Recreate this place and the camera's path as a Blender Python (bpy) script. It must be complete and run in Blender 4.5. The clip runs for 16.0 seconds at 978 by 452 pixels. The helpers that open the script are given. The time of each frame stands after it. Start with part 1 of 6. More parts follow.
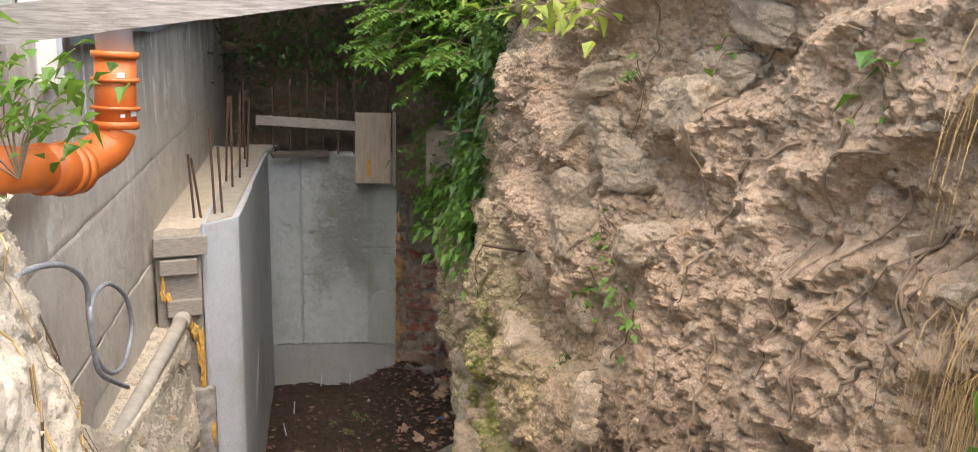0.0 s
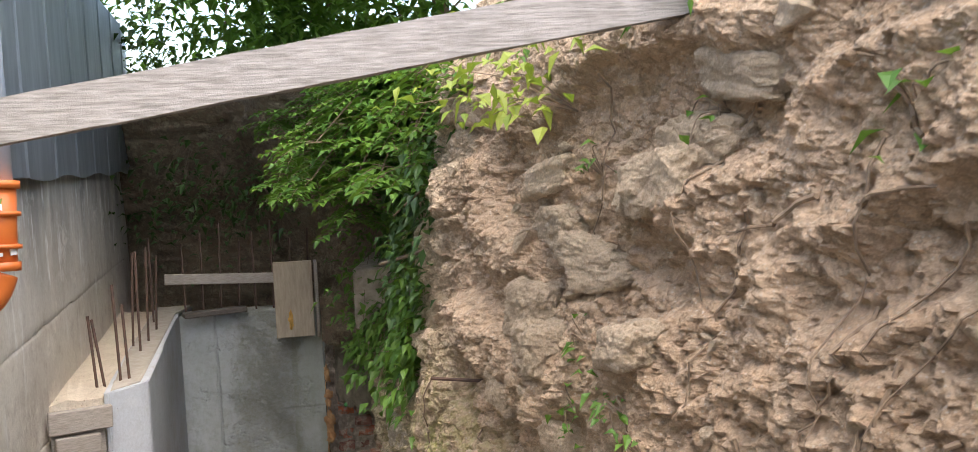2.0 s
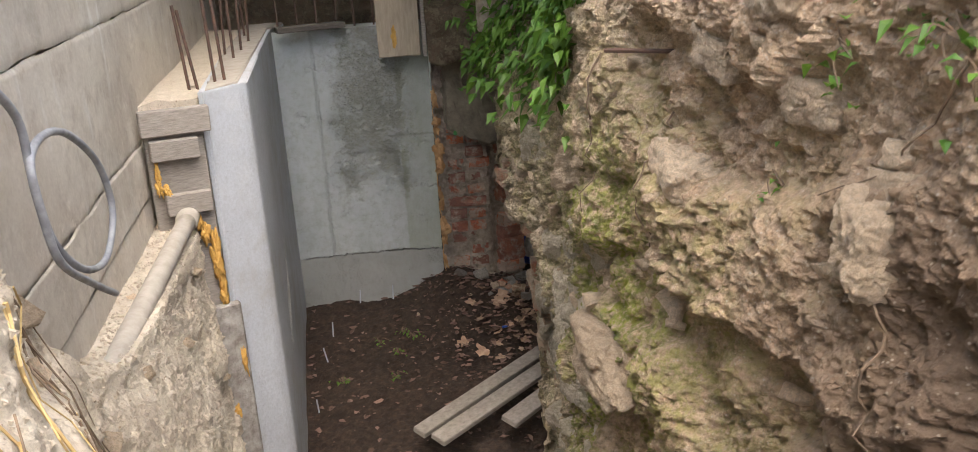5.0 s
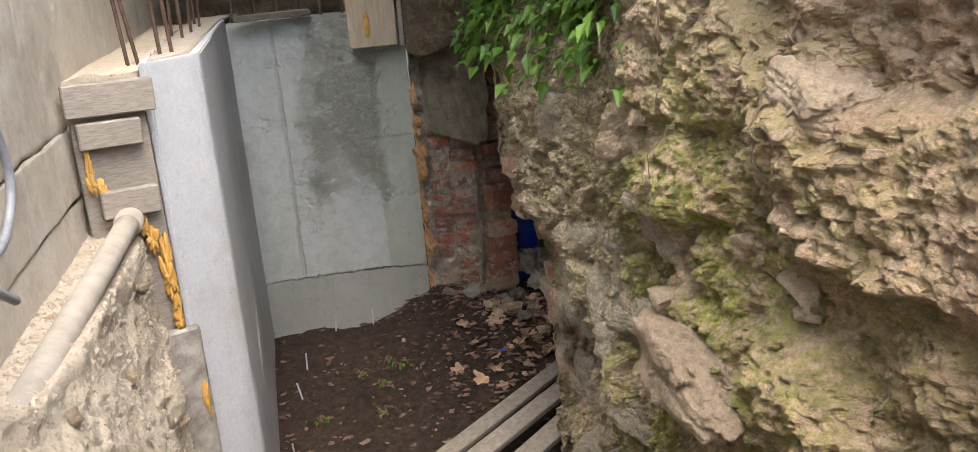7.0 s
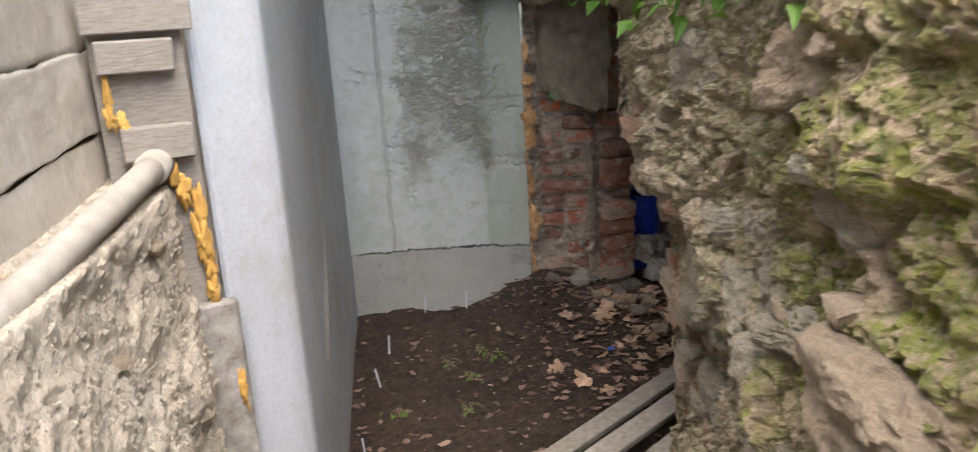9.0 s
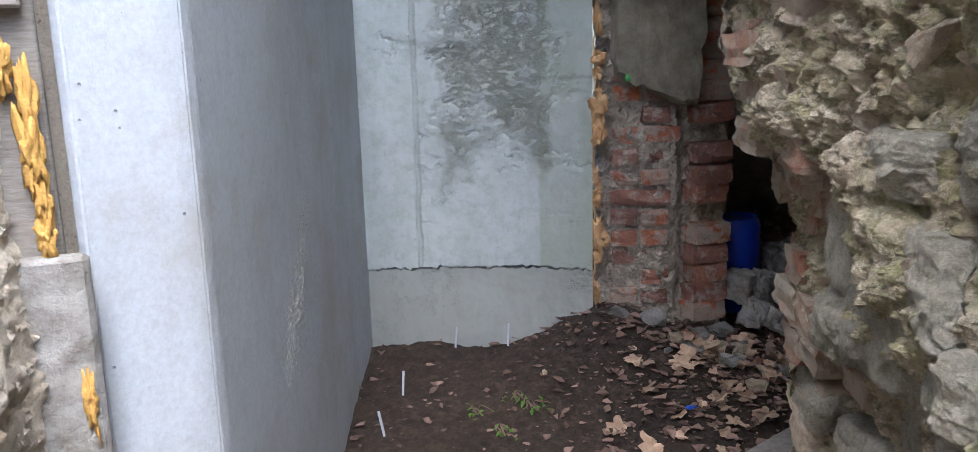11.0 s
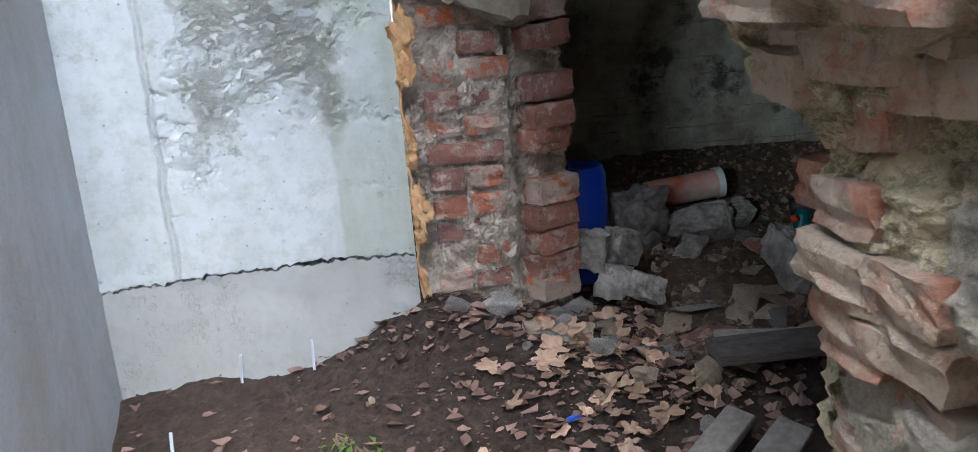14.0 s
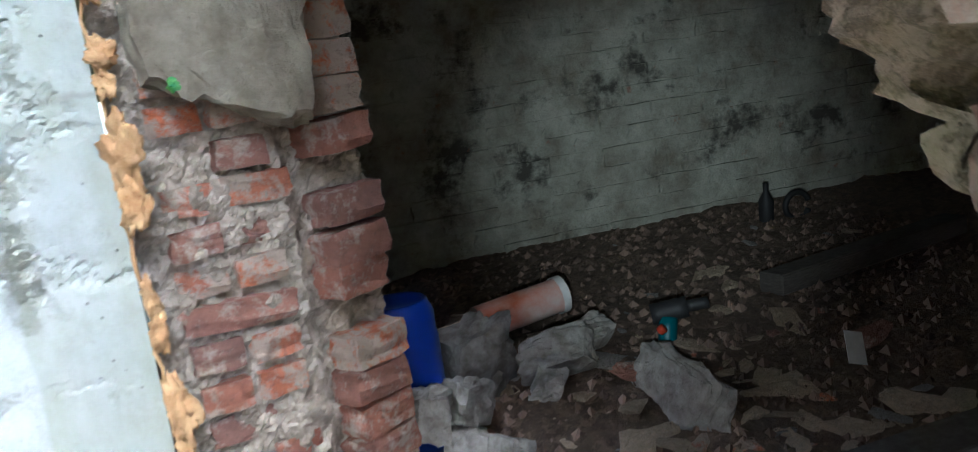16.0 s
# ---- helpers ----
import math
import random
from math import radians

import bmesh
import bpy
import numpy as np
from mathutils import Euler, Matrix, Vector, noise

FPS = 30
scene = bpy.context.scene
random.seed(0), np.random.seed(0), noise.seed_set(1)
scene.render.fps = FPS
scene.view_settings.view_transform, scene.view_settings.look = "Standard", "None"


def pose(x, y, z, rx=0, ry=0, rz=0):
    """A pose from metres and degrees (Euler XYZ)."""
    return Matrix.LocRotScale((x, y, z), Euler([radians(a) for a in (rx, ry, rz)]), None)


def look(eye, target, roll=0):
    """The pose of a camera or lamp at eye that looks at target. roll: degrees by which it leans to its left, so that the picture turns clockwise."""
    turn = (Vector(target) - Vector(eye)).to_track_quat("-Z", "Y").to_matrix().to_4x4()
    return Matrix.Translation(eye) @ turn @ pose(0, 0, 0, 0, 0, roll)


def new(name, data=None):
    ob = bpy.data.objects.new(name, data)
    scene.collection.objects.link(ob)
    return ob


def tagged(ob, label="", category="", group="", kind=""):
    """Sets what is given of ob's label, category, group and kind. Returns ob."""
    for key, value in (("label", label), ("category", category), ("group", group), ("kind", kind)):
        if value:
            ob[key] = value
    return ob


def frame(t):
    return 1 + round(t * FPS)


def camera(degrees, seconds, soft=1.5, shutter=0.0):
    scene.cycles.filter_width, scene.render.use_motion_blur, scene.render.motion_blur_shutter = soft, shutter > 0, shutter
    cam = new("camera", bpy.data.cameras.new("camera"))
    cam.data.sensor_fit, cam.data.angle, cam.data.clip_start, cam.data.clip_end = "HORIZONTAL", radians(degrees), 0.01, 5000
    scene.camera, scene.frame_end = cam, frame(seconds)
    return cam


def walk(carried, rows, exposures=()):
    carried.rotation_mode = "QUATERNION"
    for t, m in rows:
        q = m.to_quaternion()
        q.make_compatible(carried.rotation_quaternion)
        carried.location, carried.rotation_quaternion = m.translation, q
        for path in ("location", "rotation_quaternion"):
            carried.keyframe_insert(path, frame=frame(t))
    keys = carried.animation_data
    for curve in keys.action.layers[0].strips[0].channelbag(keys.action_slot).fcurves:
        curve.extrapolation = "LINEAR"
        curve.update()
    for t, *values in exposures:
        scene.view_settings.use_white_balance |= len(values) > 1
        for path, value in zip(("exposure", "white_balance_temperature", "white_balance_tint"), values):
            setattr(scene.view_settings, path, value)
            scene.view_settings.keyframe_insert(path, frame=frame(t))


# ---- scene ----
cam = camera(56.0, 16.0, soft=0.7, shutter=0.3)
PATH = [
    (0, (1.004, 0.421, 2.783), (0.834, 2.353, 2.297), 1.8),
    (0.5, (1.052, 0.461, 2.782), (0.784, 2.401, 2.376), 2.1),
    (1, (0.996, 0.537, 2.747), (0.726, 2.485, 2.385), -1.8),
    (1.5, (0.956, 0.606, 2.732), (0.808, 2.571, 2.387), -2.2),
    (2, (0.9, 0.707, 2.622), (0.907, 2.701, 2.465), -2.5),
    (2.5, (0.88, 0.862, 2.584), (0.662, 2.83, 2.302), -5.4),
    (3, (0.827, 0.941, 2.544), (0.503, 2.86, 2.081), -3.0),
    (3.5, (0.793, 1.013, 2.512), (0.469, 2.885, 1.887), -1.4),
    (3.7, (0.798, 1.035, 2.5), (0.477, 2.894, 1.835), -1.1),
    (5.8, (0.492, 1.432, 2.09), (0.411, 3.341, 1.499), -3.5),
    (6, (0.478, 1.475, 2.059), (0.406, 3.388, 1.481), -3.1),
    (6.5, (0.435, 1.666, 1.987), (0.347, 3.577, 1.406), -3.6),
    (7, (0.38, 1.807, 1.959), (0.297, 3.72, 1.38), -4.6),
    (7.5, (0.403, 1.902, 1.923), (0.244, 3.812, 1.354), -4.8),
    (8, (0.436, 2.023, 1.886), (0.214, 3.926, 1.312), -5.3),
    (8.5, (0.41, 2.198, 1.805), (0.16, 4.099, 1.238), -4.1),
    (9, (0.372, 2.358, 1.755), (0.036, 4.237, 1.160), -3.5),
    (9.2, (0.383, 2.441, 1.695), (-0.097, 4.301, 1.137), -1.5),
    (11.3, (0.299, 3.238, 1.281), (-0.212, 5.121, 0.84), -1.5),
    (11.5, (0.243, 3.266, 1.287), (-0.147, 5.172, 0.838), -0.7),
    (12, (0.205, 3.368, 1.257), (-0.061, 5.294, 0.795), -0.5),
    (12.5, (0.208, 3.544, 1.215), (-0.055, 5.472, 0.751), -0.9),
    (13, (0.172, 3.649, 1.199), (-0.094, 5.575, 0.731), -1.8),
    (13.5, (0.089, 3.805, 1.163), (-0.015, 5.731, 0.635), -4.0),
    (14, (0.067, 3.982, 1.088), (0.047, 5.914, 0.568), -4.7),
    (14.5, (0.084, 4.169, 1.074), (0.089, 6.106, 0.576), -5.5),
    (15, (0.035, 4.355, 1.005), (0.315, 6.282, 0.548), -8.2),
    (15.5, (-0.026, 4.529, 1.019), (0.374, 6.446, 0.613), -8.7),
    (16, (0.034, 4.772, 1.04), (0.531, 6.674, 0.669), -8.4),
]
walk(cam, [(t, look(eye, target, roll)) for t, eye, target, roll in PATH],
     exposures=[(0.0, 2.2, 6900, 10), (1.5, 2.15, 6800, 10), (3.5, 2.15, 6700, 10), (6.0, 2.5, 6800, 10), (9.0, 2.75, 6500, 9), (11.5, 3.2, 5550, 8), (14.0, 3.85, 5600, 8), (15.5, 4.25, 5650, 9), (16.0, 4.6, 5500, 4)])

# ---- world, sun, lamps ----
world = bpy.data.worlds.new("sky")
scene.world = world
world.use_nodes = True
wn = world.node_tree
sky = wn.nodes.new("ShaderNodeTexSky")
sky.sky_type = "NISHITA"
sky.sun_disc = False
sky.sun_elevation, sky.sun_rotation = radians(62), radians(165)
sky.air_density, sky.dust_density = 1.0, 3.0
wn.nodes["Background"].inputs["Strength"].default_value = 0.15
wn.links.new(sky.outputs["Color"], wn.nodes["Background"].inputs["Color"])
sun = new("sun", bpy.data.lights.new("sun", "SUN"))
sun.data.energy, sun.data.angle, sun.data.color = 1.1, radians(90), (1.0, 0.95, 0.88)
sun.matrix_world = look((3.0, 2.4, 9.0), (0.1, 3.4, 1.0))
torch = new("torch_lamp", bpy.data.lights.new("torch_lamp", "SPOT"))
torch.data.energy, torch.data.spot_size, torch.data.spot_blend = 6.0, radians(27), 1.0
torch.data.shadow_soft_size, torch.data.color = 0.008, (0.93, 1.0, 0.97)
torch.matrix_world = look((-0.03, 4.72, 0.97), (1.80, 8.5, 0.45))

# ---- materials ----


class Nodes:
    """A small builder of node materials."""

    def __init__(self, name, solid=False):
        self.m = bpy.data.materials.new(name)
        self.m.use_nodes = True
        self.t = self.m.node_tree
        self.b = self.t.nodes["Principled BSDF"]
        self.co = self.t.nodes.new("ShaderNodeTexCoord").outputs["Object"]
        if solid:
            self.co = self.t.nodes.new("ShaderNodeNewGeometry").outputs["Position"]

    def n(self, kind, **inputs):
        node = self.t.nodes.new(kind)
        for k, v in inputs.items():
            self.put(node.inputs[k.replace("_", " ")], v)
        return node

    def put(self, socket, v):
        if isinstance(v, bpy.types.NodeSocket):
            self.t.links.new(v, socket)
        elif isinstance(v, tuple) and len(v) == 3 and socket.type == "RGBA":
            socket.default_value = (*v, 1)
        else:
            socket.default_value = v

    def noise(self, scale, detail=6.0, rough=0.6, at=None):
        return self.n("ShaderNodeTexNoise", Vector=at or self.co, Scale=scale, Detail=detail, Roughness=rough).outputs["Fac"]

    def step(self, v, a, b, lo=0.0, hi=1.0):
        node = self.n("ShaderNodeMapRange", Value=v)
        for i, x in zip((1, 2, 3, 4), (a, b, lo, hi)):
            self.put(node.inputs[i], x)
        return node.outputs[0]

    def math(self, op, a, b=0.0):
        node = self.t.nodes.new("ShaderNodeMath")
        node.operation = op
        self.put(node.inputs[0], a)
        self.put(node.inputs[1], b)
        return node.outputs[0]

    def mix(self, f, a, b, kind="MIX"):
        node = self.t.nodes.new("ShaderNodeMix")
        node.data_type, node.blend_type = "RGBA", kind
        self.put(node.inputs[0], f)
        self.put(node.inputs[6], a)
        self.put(node.inputs[7], b)
        return node.outputs[2]

    def scaled(self, x, y, z):
        node = self.t.nodes.new("ShaderNodeMapping")
        self.put(node.inputs["Vector"], self.co)
        node.inputs["Scale"].default_value = (x, y, z)
        return node.outputs[0]

    def split(self):
        return self.n("ShaderNodeSeparateXYZ", Vector=self.co).outputs

    def random(self):
        return self.t.nodes.new("ShaderNodeObjectInfo").outputs["Random"]

    def island(self):
        return self.t.nodes.new("ShaderNodeNewGeometry").outputs["Random Per Island"]

    def done(self, color, rough=0.9, bump=None, strength=0.5, distance=0.01, metal=0.0, **more):
        self.put(self.b.inputs["Base Color"], color)
        self.put(self.b.inputs["Roughness"], rough)
        self.put(self.b.inputs["Metallic"], metal)
        for k, v in more.items():
            self.put(self.b.inputs[k.replace("_", " ")], v)
        if bump is not None:
            node = self.n("ShaderNodeBump", Height=bump, Strength=strength, Distance=distance)
            self.put(self.b.inputs["Normal"], node.outputs[0])
        return self.m


def earth_material(name, pale, mid, dark, moss=0.0, pebbles=True, cracks=0.55, depth=0.04):
    k = Nodes(name)
    big, fine = k.noise(2.2, 8, 0.65), k.noise(26, 8, 0.7)
    c = k.mix(k.step(big, 0.38, 0.62), mid, pale)
    c = k.mix(k.step(k.noise(6.5, 7, 0.7), 0.55, 0.7), c, dark)
    c = k.mix(k.step(fine, 0.42, 0.7), c, k.mix(0.5, c, (0.55, 0.47, 0.36) if pebbles else tuple(min(0.6, 3.0 * p) for p in pale)))
    grit = k.n("ShaderNodeTexVoronoi", Vector=k.co, Scale=60.0).outputs["Distance"]
    if pebbles:
        c = k.mix(k.step(grit, 0.12, 0.2, 0.55, 0.0), c, (0.62, 0.57, 0.48))
    crack = k.math("ABSOLUTE", k.math("SUBTRACT", k.noise(13, 9, 0.75), 0.5))
    c = k.mix(k.step(crack, 0.0, 0.045, cracks, 0.0), c, k.mix(0.75, c, (0.05, 0.035, 0.022)))
    c = k.mix(k.step(k.noise(75, 7, 0.8), 0.36, 0.64, 0.5, 0.0), c, k.mix(0.6, c, dark))
    c = k.mix(k.step(k.noise(48, 7, 0.8), 0.54, 0.68, 0.0, 0.55), c, k.mix(0.3, pale, (0.72, 0.62, 0.50)) if pebbles else tuple(min(0.6, 1.9 * p) for p in pale))
    if pebbles:
        chips = k.n("ShaderNodeTexVoronoi", Vector=k.co, Scale=105.0)
        c = k.mix(k.math("MULTIPLY", k.step(chips.outputs["Distance"], 0.20, 0.34, 0.8, 0.0), k.step(k.noise(17, 4, 0.6), 0.42, 0.6)), c, k.mix(k.n("ShaderNodeSeparateColor", Color=chips.outputs["Color"]).outputs[0], (0.70, 0.62, 0.50), (0.24, 0.16, 0.10)))
        c = k.mix(k.step(k.noise(210, 4, 0.8), 0.36, 0.50, 0.42, 0.0), c, k.mix(0.6, c, (0.06, 0.04, 0.025)))
    if moss:
        x, y, z = k.split()[:3]
        low = k.math("ADD", z, k.math("MULTIPLY", k.math("SUBTRACT", k.noise(2.5, 7, 0.7), 0.5), 0.9))
        humus = k.math("MULTIPLY", k.step(low, 2.0, 1.8), k.math("MULTIPLY", k.step(y, 2.95, 2.65), k.step(k.noise(9, 6, 0.7), 0.3, 0.5, 0.55, 0.9)))
        c = k.mix(humus, c, k.mix(k.step(grit, 0.10, 0.22), (0.40, 0.33, 0.25), (0.17, 0.115, 0.075)))
        old = k.step(k.math("ADD", y, k.math("MULTIPLY", k.noise(3, 5, 0.6), 0.8)), 3.9, 4.6)
        c = k.mix(k.math("MULTIPLY", old, 0.85), c, k.mix(k.step(k.noise(7, 8, 0.75), 0.38, 0.62), (0.70, 0.60, 0.445), (0.44, 0.355, 0.24)))
        c = k.mix(k.math("MULTIPLY", old, k.step(crack, 0.0, 0.05, 0.6, 0.0)), c, (0.10, 0.08, 0.055))
        band = k.math("MULTIPLY", k.math("MULTIPLY", k.step(y, 2.6, 3.6), k.step(y, 4.5, 3.9, 0.3, 1.0)), k.step(z, 2.1, 1.4))
        m = k.math("MULTIPLY", k.step(k.noise(3.1, 7, 0.72), 0.41, 0.52), band)
        m = k.math("MULTIPLY", m, k.step(k.noise(40, 5, 0.7), 0.38, 0.55))
        c = k.mix(k.math("MULTIPLY", m, moss), c, k.mix(k.step(k.noise(18), 0.35, 0.65), (0.10, 0.14, 0.018), (0.34, 0.36, 0.06)))
    h = k.math("ADD", k.math("MULTIPLY", fine, 0.8), k.math("MULTIPLY", k.noise(110, 6, 0.75), 0.45))
    return k.done(c, 0.95, k.math("SUBTRACT", h, k.math("MULTIPLY", grit, 0.3)) if pebbles else h, 1.0, depth)


def concrete_material(name, base, stain, patch=0.0, lines=False):
    k = Nodes(name)
    c = k.mix(k.step(k.noise(1.6, 6, 0.6), 0.35, 0.65), base, k.mix(0.25, base, stain))
    c = k.mix(k.step(k.noise(14, 6, 0.7), 0.5, 0.75, 0.0, 0.35), c, stain)
    c = k.mix(k.step(k.noise(5, 5, 0.6, k.scaled(1, 1, 0.16)), 0.55, 0.75, 0.0, 0.5), c, k.mix(0.6, c, stain))
    pores = k.step(k.n("ShaderNodeTexVoronoi", Vector=k.co, Scale=34.0).outputs["Distance"], 0.05, 0.11, 0.5, 0.0)
    pores = k.math("MULTIPLY", pores, k.step(k.noise(8), 0.5, 0.6))
    c = k.mix(pores, c, (0.12, 0.12, 0.11))
    h = k.math("SUBTRACT", k.math("MULTIPLY", k.noise(40, 6, 0.7), 0.3), pores)
    if patch:
        rough = k.math("MULTIPLY", k.step(k.noise(2.6, 6, 0.7), 0.52, 0.6), k.step(k.noise(60, 4, 0.7), 0.4, 0.6))
        c = k.mix(k.math("MULTIPLY", rough, patch), c, (0.17, 0.18, 0.13))
        h = k.math("SUBTRACT", h, k.math("MULTIPLY", rough, 2.0))
    return k.done(c, 0.8, h, 0.6, 0.006)


def plain_material(name, color, other, rough=0.7, scale=12.0, bump=0.3, stretch=(1, 1, 1), spread=0.0, distance=0.004, **more):
    k = Nodes(name)
    f = k.noise(scale, 7, 0.65, k.scaled(*stretch))
    c = k.mix(k.step(f, 0.35, 0.65), color, other)
    if spread:
        hsv = k.n("ShaderNodeHueSaturation", Color=c, Value=k.step(k.random(), 0, 1, 1 - spread, 1 + spread))
        c = hsv.outputs[0]
    return k.done(c, rough, k.math("ADD", f, k.math("MULTIPLY", k.noise(scale * 6, 4, 0.7), 0.4)), bump, distance, **more)


def leaf_material(name, a, b):
    k = Nodes(name)
    c = k.mix(k.island(), a, b)
    k.done(c, 0.5, k.noise(70), 0.2, 0.002)
    k.put(k.b.inputs["Transmission Weight"], 0.0)
    mixer, trans = k.t.nodes.new("ShaderNodeMixShader"), k.t.nodes.new("ShaderNodeBsdfTranslucent")
    k.put(trans.inputs["Color"], k.mix(0.5, c, (0.25, 0.4, 0.04)))
    k.put(mixer.inputs[0], 0.35)
    k.t.links.new(k.b.outputs[0], mixer.inputs[1])
    k.t.links.new(trans.outputs[0], mixer.inputs[2])
    k.t.links.new(mixer.outputs[0], k.t.nodes["Material Output"].inputs["Surface"])
    return k.m


M_CLIFF = earth_material("cliff_earth", (0.66, 0.485, 0.335), (0.54, 0.38, 0.25), (0.36, 0.235, 0.145), moss=0.95, depth=0.025)
# Brown earth darkened so the colour carries the shade of the rear hollow.
M_REAR_SHADED = earth_material("shaded_rear_earth", (0.27, 0.19, 0.125), (0.19, 0.13, 0.085), (0.10, 0.07, 0.045), pebbles=False)
M_BANK = earth_material("bank_earth", (0.74, 0.66, 0.54), (0.66, 0.57, 0.45), (0.54, 0.45, 0.34), cracks=0.1, depth=0.012)
M_SOIL = earth_material("dark_soil", (0.062, 0.04, 0.028), (0.042, 0.027, 0.019), (0.024, 0.016, 0.011), pebbles=False)
M_RUBBLE_SOIL = earth_material("cellar_floor_earth", (0.20, 0.14, 0.10), (0.13, 0.09, 0.06), (0.07, 0.05, 0.035), pebbles=False)
M_TURF = earth_material("turf", (0.16, 0.17, 0.06), (0.12, 0.13, 0.05), (0.12, 0.09, 0.05), pebbles=False)
def stone_material(name, a, b, stain, spread=0.2):
    k = Nodes(name, True)
    c = k.mix(k.step(k.noise(12, 9, 0.75), 0.38, 0.62), a, b)
    c = k.mix(k.step(k.noise(24, 8, 0.75), 0.52, 0.66), c, stain)
    c = k.mix(k.step(k.noise(120, 6, 0.75), 0.48, 0.68, 0.0, 0.5), c, (0.72, 0.64, 0.53))
    # Dark pits in colour only, making up for the weak shading of the bumps.
    pit = k.math("ABSOLUTE", k.math("SUBTRACT", k.noise(34, 9, 0.8), 0.5))
    c = k.mix(k.step(pit, 0.0, 0.04, 0.4, 0.0), c, (0.10, 0.075, 0.05))
    c = k.mix(k.step(k.noise(180, 6, 0.8), 0.38, 0.6, 0.45, 0.0), c, stain)
    c = k.n("ShaderNodeHueSaturation", Color=c, Value=k.step(k.random(), 0, 1, 1 - spread, 1 + spread)).outputs[0]
    h = k.math("ADD", k.noise(28, 10, 0.78), k.math("MULTIPLY", k.noise(130, 7, 0.8), 0.4))
    return k.done(c, 0.93, h, 1.0, 0.03)


M_STONE = stone_material("limestone", (0.74, 0.59, 0.42), (0.64, 0.50, 0.345), (0.50, 0.38, 0.26))
M_FOOTSTONE = stone_material("footing_stone", (0.68, 0.61, 0.50), (0.54, 0.47, 0.36), (0.34, 0.31, 0.20))
M_CONC_FOOT = concrete_material("footing_concrete", (0.36, 0.37, 0.35), (0.25, 0.24, 0.20), 0.2)
def lime_wall():
    k = Nodes("old_foundation")
    c = k.mix(k.step(k.noise(1.8, 7, 0.65), 0.35, 0.65), (0.65, 0.60, 0.52), (0.52, 0.46, 0.385))
    c = k.mix(k.step(k.noise(9, 7, 0.7), 0.5, 0.72, 0.0, 0.6), c, (0.34, 0.28, 0.22))
    z = k.split()[2]
    high = k.step(z, 1.9, 2.5)
    c = k.mix(k.math("MULTIPLY", high, k.step(k.noise(4, 5, 0.6, k.scaled(1, 1, 0.3)), 0.3, 0.6, 0.0, 0.75)), c, (0.17, 0.165, 0.155))
    runs = k.math("MULTIPLY", k.step(k.noise(13, 4, 0.5, k.scaled(1, 1, 0.12)), 0.54, 0.63), k.step(k.noise(5, 4, 0.6), 0.45, 0.6))
    c = k.mix(k.math("MULTIPLY", runs, k.step(z, 1.6, 2.2, 0.25, 1.0)), c, (0.72, 0.70, 0.66))
    c = k.mix(k.step(k.noise(60, 7, 0.8), 0.40, 0.62, 0.22, 0.0), c, (0.25, 0.20, 0.15))
    c = k.mix(k.step(k.noise(3.2, 9, 0.78), 0.56, 0.62, 0.0, 0.5), c, (0.70, 0.64, 0.55))
    h = k.math("ADD", k.noise(24, 8, 0.78), k.math("MULTIPLY", k.noise(4, 5, 0.6), 0.8))
    return k.done(c, 0.92, h, 0.6, 0.010)


